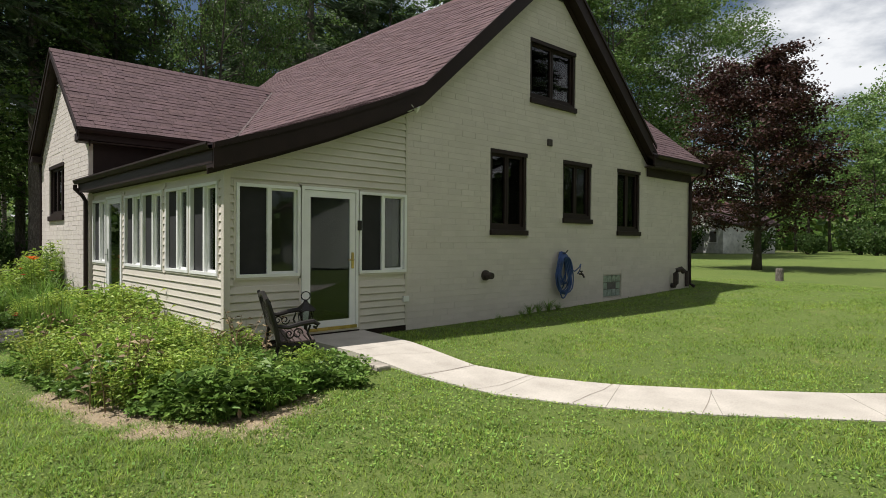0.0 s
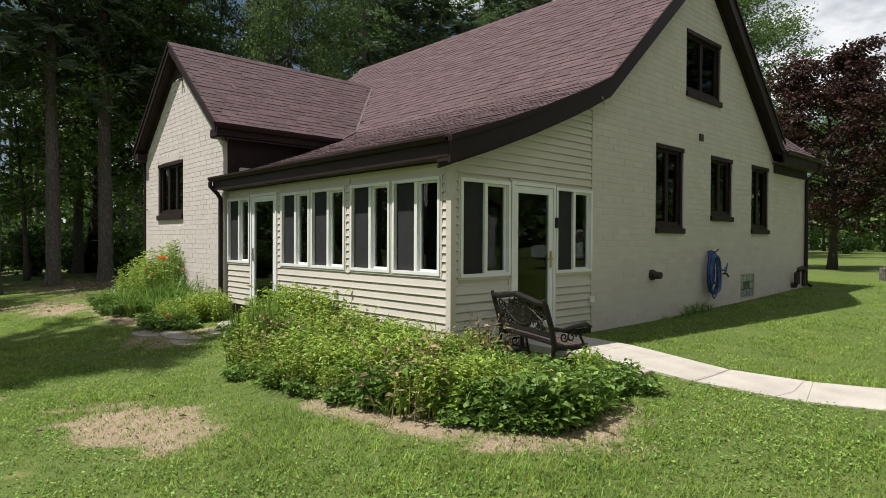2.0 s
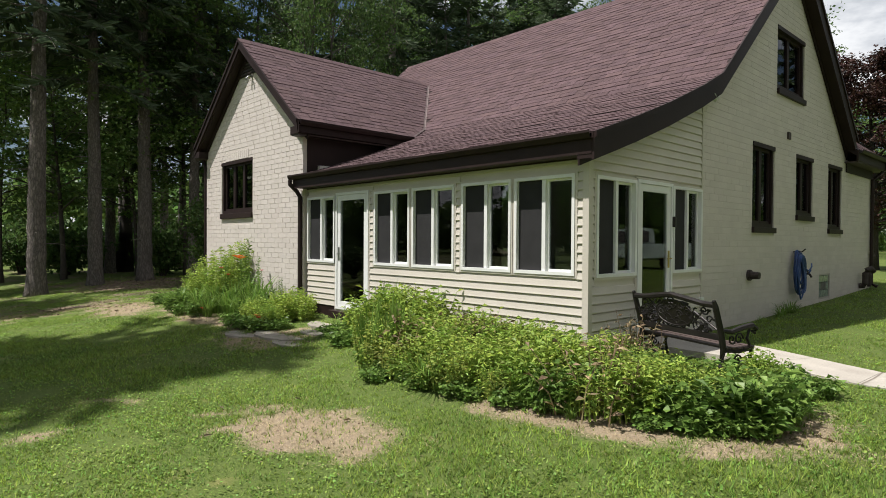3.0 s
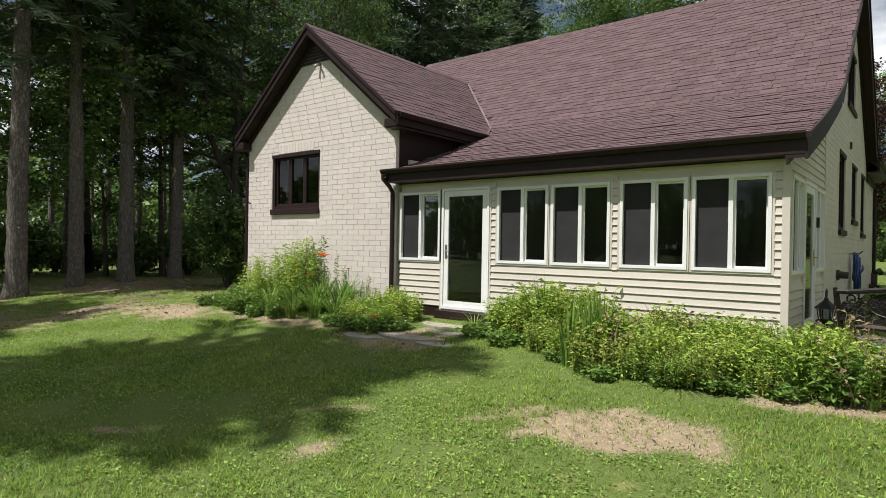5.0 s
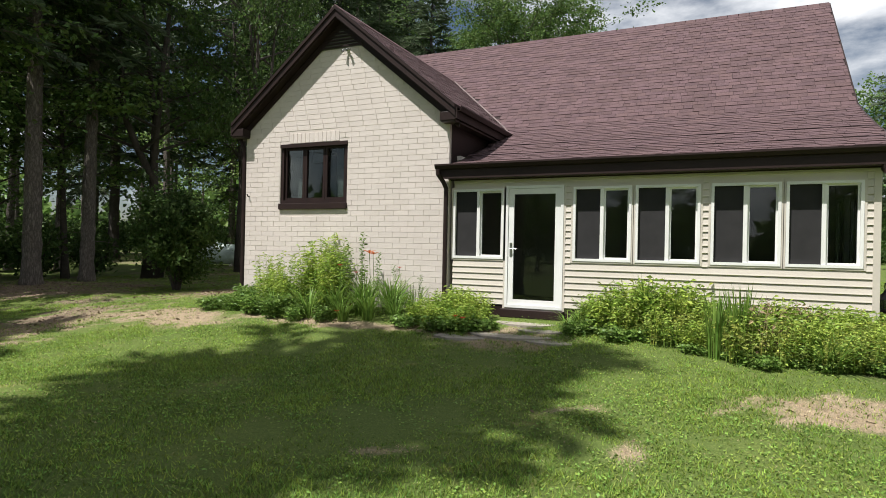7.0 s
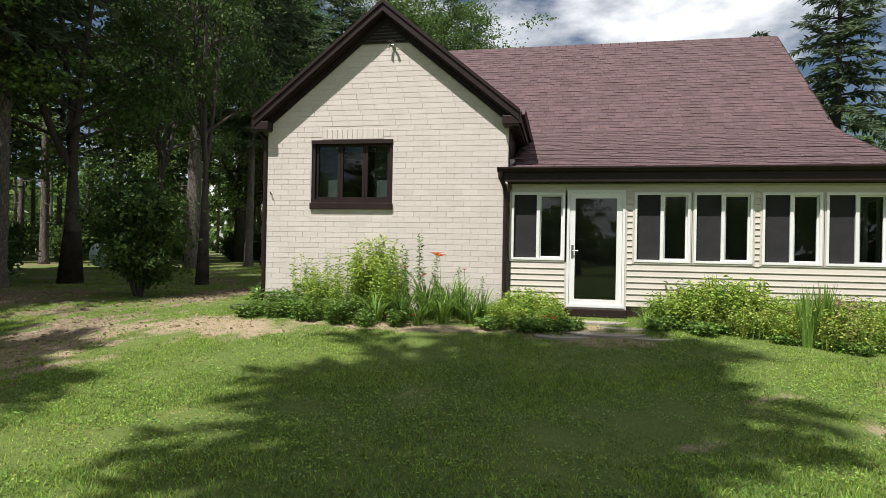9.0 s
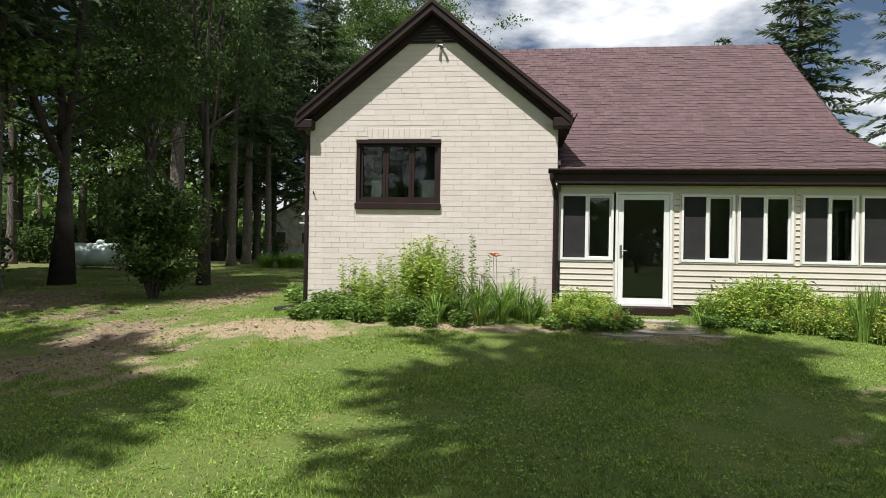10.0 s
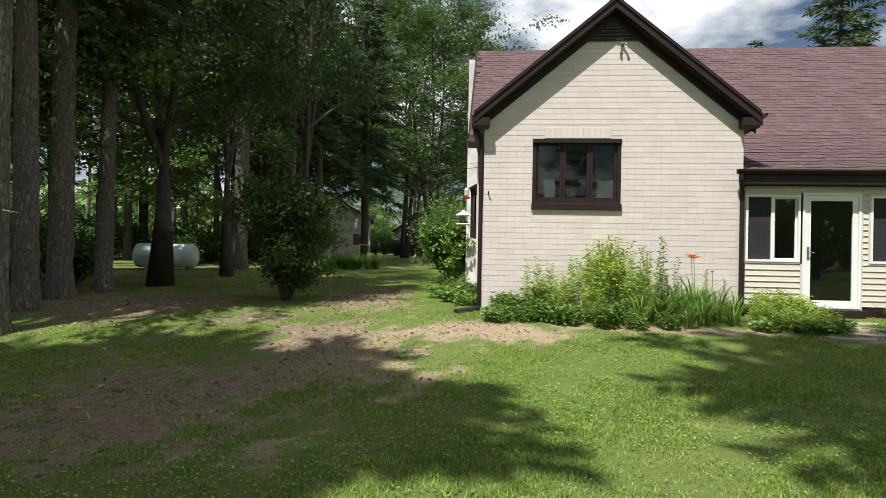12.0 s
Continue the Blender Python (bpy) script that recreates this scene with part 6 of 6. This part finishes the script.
def far_house(at, turn, size, label):
    hs = thing("far_house", label, "house", (at[0], at[1], gz(*at)))
    w, d, hh = size
    bm = box((-w / 2, -d / 2, 0), (w / 2, d / 2, hh))
    add_prism(bm, [(-w / 2, hh), (w / 2, hh), (0, hh + w * 0.28)], "y", -d / 2, d / 2)
    part("wall", bm, M_WHITEPAINT, hs)
    part("roof", prism([(-w / 2 - 0.3, hh - 0.1), (0, hh + w * 0.28 + 0.05), (w / 2 + 0.3, hh - 0.1), (w / 2 + 0.3, hh + 0.1), (0, hh + w * 0.28 + 0.3), (-w / 2 - 0.3, hh + 0.1)], "y", -d / 2 - 0.3, d / 2 + 0.3), M_SHINGLES, hs)
    for k in range(3):
        x = -w / 3 + k * w / 3
        wd = part("window", box((x - 0.5, -d / 2 - 0.06, 1.0), (x + 0.5, -d / 2 - 0.01, 2.2)), M_WHITE, hs)
        part("pane", box((x - 0.42, -d / 2 - 0.08, 1.08), (x + 0.42, -d / 2 - 0.061, 2.12)), M_DARK, wd)
    hs.rotation_euler = (0, 0, radians(turn))


far_house((-27.2, 47.0), 12, (7, 7, 3.4), "white far house seen between the trees")
far_house((-18.5, 60.0), -20, (7, 7, 2.8), "white outbuilding far behind the maple")


garage = thing("garage", "white sided garage with a wide door across the drive", "garage", (17.5, 14.0, gz(17.5, 14.0)))
bm = box((-3.2, -3.0, 0), (3.2, 3.0, 2.7))
add_prism(bm, [(-3.0, 2.7), (3.0, 2.7), (0, 4.3)], "x", -3.2, 3.2)
part("wall", bm, M_WHITEPAINT, garage)
for k in range(22):
    for y0, y1 in ((-3.0, -1.45), (1.45, 3.0)):
        part("siding_board", prism([(-3.2, k * 0.12), (-3.225, k * 0.12), (-3.205, k * 0.12 + 0.12), (-3.2, k * 0.12 + 0.12)], "y", y0, y1), M_WHITEPAINT, garage)
door = part("garage_door", box((-3.26, -1.4, 0.0), (-3.21, 1.4, 2.2)), M_WHITE, garage)
for k in range(4):
    part("panel", box((-3.28, -1.35, 0.06 + k * 0.54), (-3.261, 1.35, 0.53 + k * 0.54), 0.008), M_WHITE, door)
part("roof", prism([(-3.5, 2.5), (0, 4.45), (3.5, 2.5), (3.5, 2.65), (0, 4.62), (-3.5, 2.65)], "x", -3.5, 3.5), M_SHINGLES, garage)
garage.rotation_euler = (0, 0, radians(20))

car = thing("parked_car", "pale silver pickup parked on the drive", "car", (9.6, 17.6, gz(9.6, 17.6)))
bm = prism([(-2.6, 0.45), (2.6, 0.45), (2.65, 0.8), (2.5, 1.0), (1.3, 1.08), (-2.6, 1.1)], "y", -0.9, 0.9)
bmesh.ops.bevel(bm, geom=list(bm.edges), offset=0.05, segments=2, affect="EDGES")
part("body", bm, M_TANK, car, smooth_shade=False)
bm = prism([(-0.9, 1.07), (1.25, 1.05), (0.6, 1.7), (-0.75, 1.72)], "y", -0.8, 0.8)
bmesh.ops.bevel(bm, geom=list(bm.edges), offset=0.05, segments=2, affect="EDGES")
part("cab", bm, M_TANK, car)
for sy in (-1, 1):
    part("side_window", prism([(-0.65, 1.14), (0.9, 1.14), (0.5, 1.6), (-0.62, 1.62)], "y", sy * 0.805, sy * 0.815), M_DARK, car)
    for x in (-1.6, 1.65):
        wh = part("wheel", tube([(x, sy * 0.72, 0.36), (x, sy * 0.93, 0.36)], 0.36, 18), M_IRON, car)
        part("rim", tube([(x, sy * 0.9, 0.36), (x, sy * 0.95, 0.36)], 0.2, 14), M_SILVER, wh)
    part("headlight", box((2.58, sy * 0.7 - 0.14, 0.72), (2.67, sy * 0.7 + 0.14, 0.86), 0.02), M_CLAY, car)
car.rotation_euler = (0, 0, radians(-35))


def distant_woods():
    """Leafy edge of the woods all round, far off, with an uneven top."""
    rng = np.random.default_rng(8)
    n = 52000
    a = rng.uniform(0, 2 * math.pi, n)
    dist = rng.uniform(88, 112, n)
    top = (8 + 2.5 * np.sin(a * 9) + 2 * np.sin(a * 23 + 1) + 2 * np.sin(a * 57 + 2)) * 1.2
    z = top * rng.uniform(0, 1, n) ** 0.9 + 0.5
    c = np.stack([-6 + dist * np.cos(a), 5 + dist * np.sin(a), z], 1)
    v, f = leaf_arrays(rng, c, rng.normal(0, 1, (n, 3)), 1.7, 1.3, 0.3)
    # lighter leaf colour, chosen so the far edge looks sunlit
    return mesh_of("distant_woods", v, f, M_LEAFLIT)


tagged(new("distant_woods", distant_woods()), "green leafy edge of far woods round the fields", "woods", kind="stuff")


# ---- grass ----
WALK_X = [-22, -11, -6.4, -1.0, 3.5, 7.6, 9.5]
WALK_Y = [-11.8, -11.8, -11.5, -9.8, -6.7, -3.2, -1.5]


def lawn_spots(rng, n, thin, far_share):
    """Places on the mown lawn, closest together in the strip beside the south edge of the yard."""
    x, y = rng.uniform(-23, 9.5, n), rng.uniform(-10.2, 17, n)
    gap = y - np.interp(x, WALK_X, WALK_Y)
    keep = (rng.uniform(0, 1, n) < np.clip(7.5 / np.maximum(gap, 1) ** 1.1, far_share, 1)) & (gap > 2.2)
    keep &= ~((x > -11.4) & (x < 0.05) & (y > -0.02) & (y < 13.2))
    keep &= rng.uniform(0, 1, n) > bare_amount(x, y) * thin
    ps, pn = np.array(P_SOUTH), np.array(P_NORTH)
    keep &= ~((x > 0) & (y > np.interp(x, ps[:, 0], ps[:, 1])) & (y < np.interp(x, pn[:, 0], pn[:, 1])))
    return x[keep], y[keep]


def blades(rng, x, y, k, tall, wide, lean_most):
    z = ground_z(x, y)
    n = len(x)
    lush = np.clip(1 + 0.3 * wobble(x, y, 9, 1.4), 0.5, 1.6)
    vs = []
    for b in range(k):
        a = rng.uniform(0, 6.283, n)
        d = np.stack([np.cos(a), np.sin(a)], 1)
        L = rng.uniform(tall * 0.45, tall, n) * lush
        w = rng.uniform(wide * 0.5, wide, n)
        lean = rng.uniform(0.3, lean_most, n)
        p = np.stack([x + rng.normal(0, 0.025, n), y + rng.normal(0, 0.025, n), z], 1)
        s = np.stack([-d[:, 1] * w, d[:, 0] * w, 0 * w], 1)
        tip = p + np.stack([d[:, 0] * L * lean, d[:, 1] * L * lean, L], 1)
        vs.append(np.stack([p - s, p + s, tip], 1))
    return np.concatenate(vs).reshape(-1, 3)


def grass_field():
    rng = np.random.default_rng(5)
    x, y = lawn_spots(rng, 660000, 0.85, 0.14)
    keep = rng.uniform(0, 1, len(x)) < 0.7 + 0.3 * wobble(x, y, 9, 1.4) + 0.35 * wobble(x, y, 10, 4.0) - 0.3 * smooth(-11.5, -15, x)
    v = blades(rng, x[keep], y[keep], 4, 0.04, 0.006, 1.6)
    return mesh_of("grass", v, np.arange(len(v)).reshape(-1, 3), M_GRASS)


def clover_field():
    """Small round leaves that lie open between the blades, in drifts."""
    rng = np.random.default_rng(6)
    x, y = lawn_spots(rng, 560000, 1.5, 0.1)
    keep = rng.uniform(0, 1, len(x)) < 0.35 + 0.5 * wobble(x, y, 19, 0.9) + 0.5 * wobble(x, y, 20, 5.0)
    x, y = x[keep], y[keep]
    n = len(x)
    c = np.stack([x, y, ground_z(x, y) + rng.uniform(0.012, 0.036, n)], 1)
    d = rng.normal(0, 1, (n, 3)) * np.array([1, 1, 0.3])
    v, f = leaf_arrays(rng, c, d, 0.026, 0.021, 0.2, flat=1.0)
    return mesh_of("clover", v, f, M_CLOVER)


def straw():
    """Dead, bleached grass lying over the worn places."""
    rng = np.random.default_rng(16)
    n = 420000
    x, y = rng.uniform(-13.5, 4.5, n), rng.uniform(-9.5, 0.6, n)
    b = bare_amount(x, y) * (0.6 + 0.4 * smooth(-12.5, -9, x))
    keep = (rng.uniform(0, 1, n) < b * 0.75 + 0.014 + 0.03 * np.clip(wobble(x, y, 23, 1.1), 0, 1)) & ~((x > -11.4) & (x < 0.05) & (y > -0.05)) & (y - np.interp(x, WALK_X, WALK_Y) > 2.2)
    v = blades(rng, x[keep], y[keep], 2, 0.014, 0.004, 4.5)
    return mesh_of("straw", v, np.arange(len(v)).reshape(-1, 3), M_STRAW)


def litter():
    """Dry leaves, twigs and crumbs on the bare soil."""
    rng = np.random.default_rng(15)
    n = 150000
    x, y = rng.uniform(-24, 3.2, n), rng.uniform(-9.5, 10, n)
    keep = (rng.uniform(0, 1, n) < bare_amount(x, y) * 0.9 * (0.25 + 0.75 * smooth(-10, -13, x)) + 0.06 * smooth(-12, -15, x)) & ~((x > -11.4) & (x < 0.05) & (y > -0.05))
    x, y = x[keep], y[keep]
    n = len(x)
    c = np.stack([x, y, ground_z(x, y) + 0.006], 1)
    d = rng.normal(0, 1, (n, 3)) * np.array([1, 1, 0.18]) + np.array([0, 0, 0.12])
    v, f = leaf_arrays(rng, c, d, 0.035, 0.014, 0.2)
    long = rng.uniform(0, 1, n) < 0.12
    q = v.reshape(-1, 4, 3)
    q[long] = q[long][:, :1] + (q[long] - q[long][:, :1]) * 2.6
    return mesh_of("leaf_litter", q.reshape(-1, 3), f, M_LITTER)


tagged(new("clover", clover_field()), "bright clover leaves among the mown grass", "clover", kind="stuff")
tagged(new("straw", straw()), "bleached dead grass on the worn lawn", "dry grass", kind="stuff")
tagged(new("leaf_litter", litter()), "dry brown leaves and twigs on bare soil", "leaf litter", kind="stuff")
grass = tagged(new("grass", grass_field()), "short mown grass blades of the lawn", "grass", kind="stuff")

# ---- bricks and shingles ----
lay_bricks(wing_wall, "y", WING_Y, -1, 0.1, 5.6, lambda z: w_left(z), lambda z: w_right(z), [(-10.38, -8.70, 2.16, 3.57), (-10.15, -8.9, 3.56, 3.77)], lambda a, z: a > -8.9 and 0.7 < z < 3.6, 5, 0.0019, 0.005)
lay_bricks(east_wall, "x", 0.0, 1, 0.1, 6.9, e_left, e_right, [(a, b, z0 - (0.1 if k < 4 else 0), z1) for k, (a, b, z0, z1) in enumerate(E_HOLES)], lambda a, z: a < 5.5 and 0.3 < z < 3.3, 6, 0.0006, 0.004)

# shingles of the slopes that face the yard
def on_main(c, half):
    if c.x - half < -11.74 or c.x + half > 0.25:
        return False
    if c.x < -6.35 and c.y < 5.4 and wing_z(c.x) > c.z - 0.02 and c.x > -11.55:
        return False
    return not (c.x < -6.6 and c.y < 3.0)


segs = list(zip(zip(PROF_Y, PROF_Z), zip(PROF_Y[1:6], PROF_Z[1:6])))
for k, ((ya, za), (yb, zb)) in enumerate(segs):
    up = Vector((0, yb - ya, zb - za))
    length = up.length
    up.normalize()
    lay_shingles(main_roof, Vector((-11.74, ya, za)), Vector((1, 0, 0)), up, int(round(length / EXPO)), 11.98, on_main,
                 lambda c: -3.0 < c.x and c.y < 1.7, 20 + k, 150 if k < 2 else 0)
for s in (1, -1):
    ex = W_APEX_X + s * W_HALF
    up = Vector((-s, 0, W_SLOPE)).normalized()
    lay_shingles(wing_roof, Vector((ex, WING_Y - 0.245, wing_z(ex))), Vector((0, 1, 0)), up, int(W_HALF * math.hypot(1, W_SLOPE) / EXPO), 5.7,
                 lambda c, h: c.z > main_z(c.y) - 0.02, lambda c: c.y < 2.2, 40 + s, 300 if s > 0 else 0)
up = Vector((-1, 0, W_SLOPE)).normalized()
lay_shingles(back_roof, Vector((0.27, 10.0, back_z(0.27))), Vector((0, 1, 0)), up, int(2.8 * math.hypot(1, W_SLOPE) / EXPO), 3.44,
             lambda c, h: c.z > main_z(c.y) - 0.02, lambda c: False, 60, 0)

# pale valley between the two roofs
M_VALLEY = material("valley_metal", (0.15, 0.11, 0.105), 0.6, 0.15, 4, 60, 0.1)
bm = bmesh.new()
rows = []
for k in range(9):
    x = W_APEX_X + 0.1 + 2.5 * k / 8
    y = float(np.interp(wing_z(x), PROF_Z[:6], PROF_Y[:6]))
    z = wing_z(x) + 0.02
    rows.append((bm.verts.new((x - 0.025, y - 0.015, z + 0.025)), bm.verts.new((x, y, z)), bm.verts.new((x + 0.015, y + 0.025, z + 0.025))))
for p, q in zip(rows, rows[1:]):
    bm.faces.new((p[0], p[1], q[1], q[0]))
    bm.faces.new((p[1], p[2], q[2], q[1]))
part("valley_flashing", bm, M_VALLEY, house, "pale metal valley flashing")
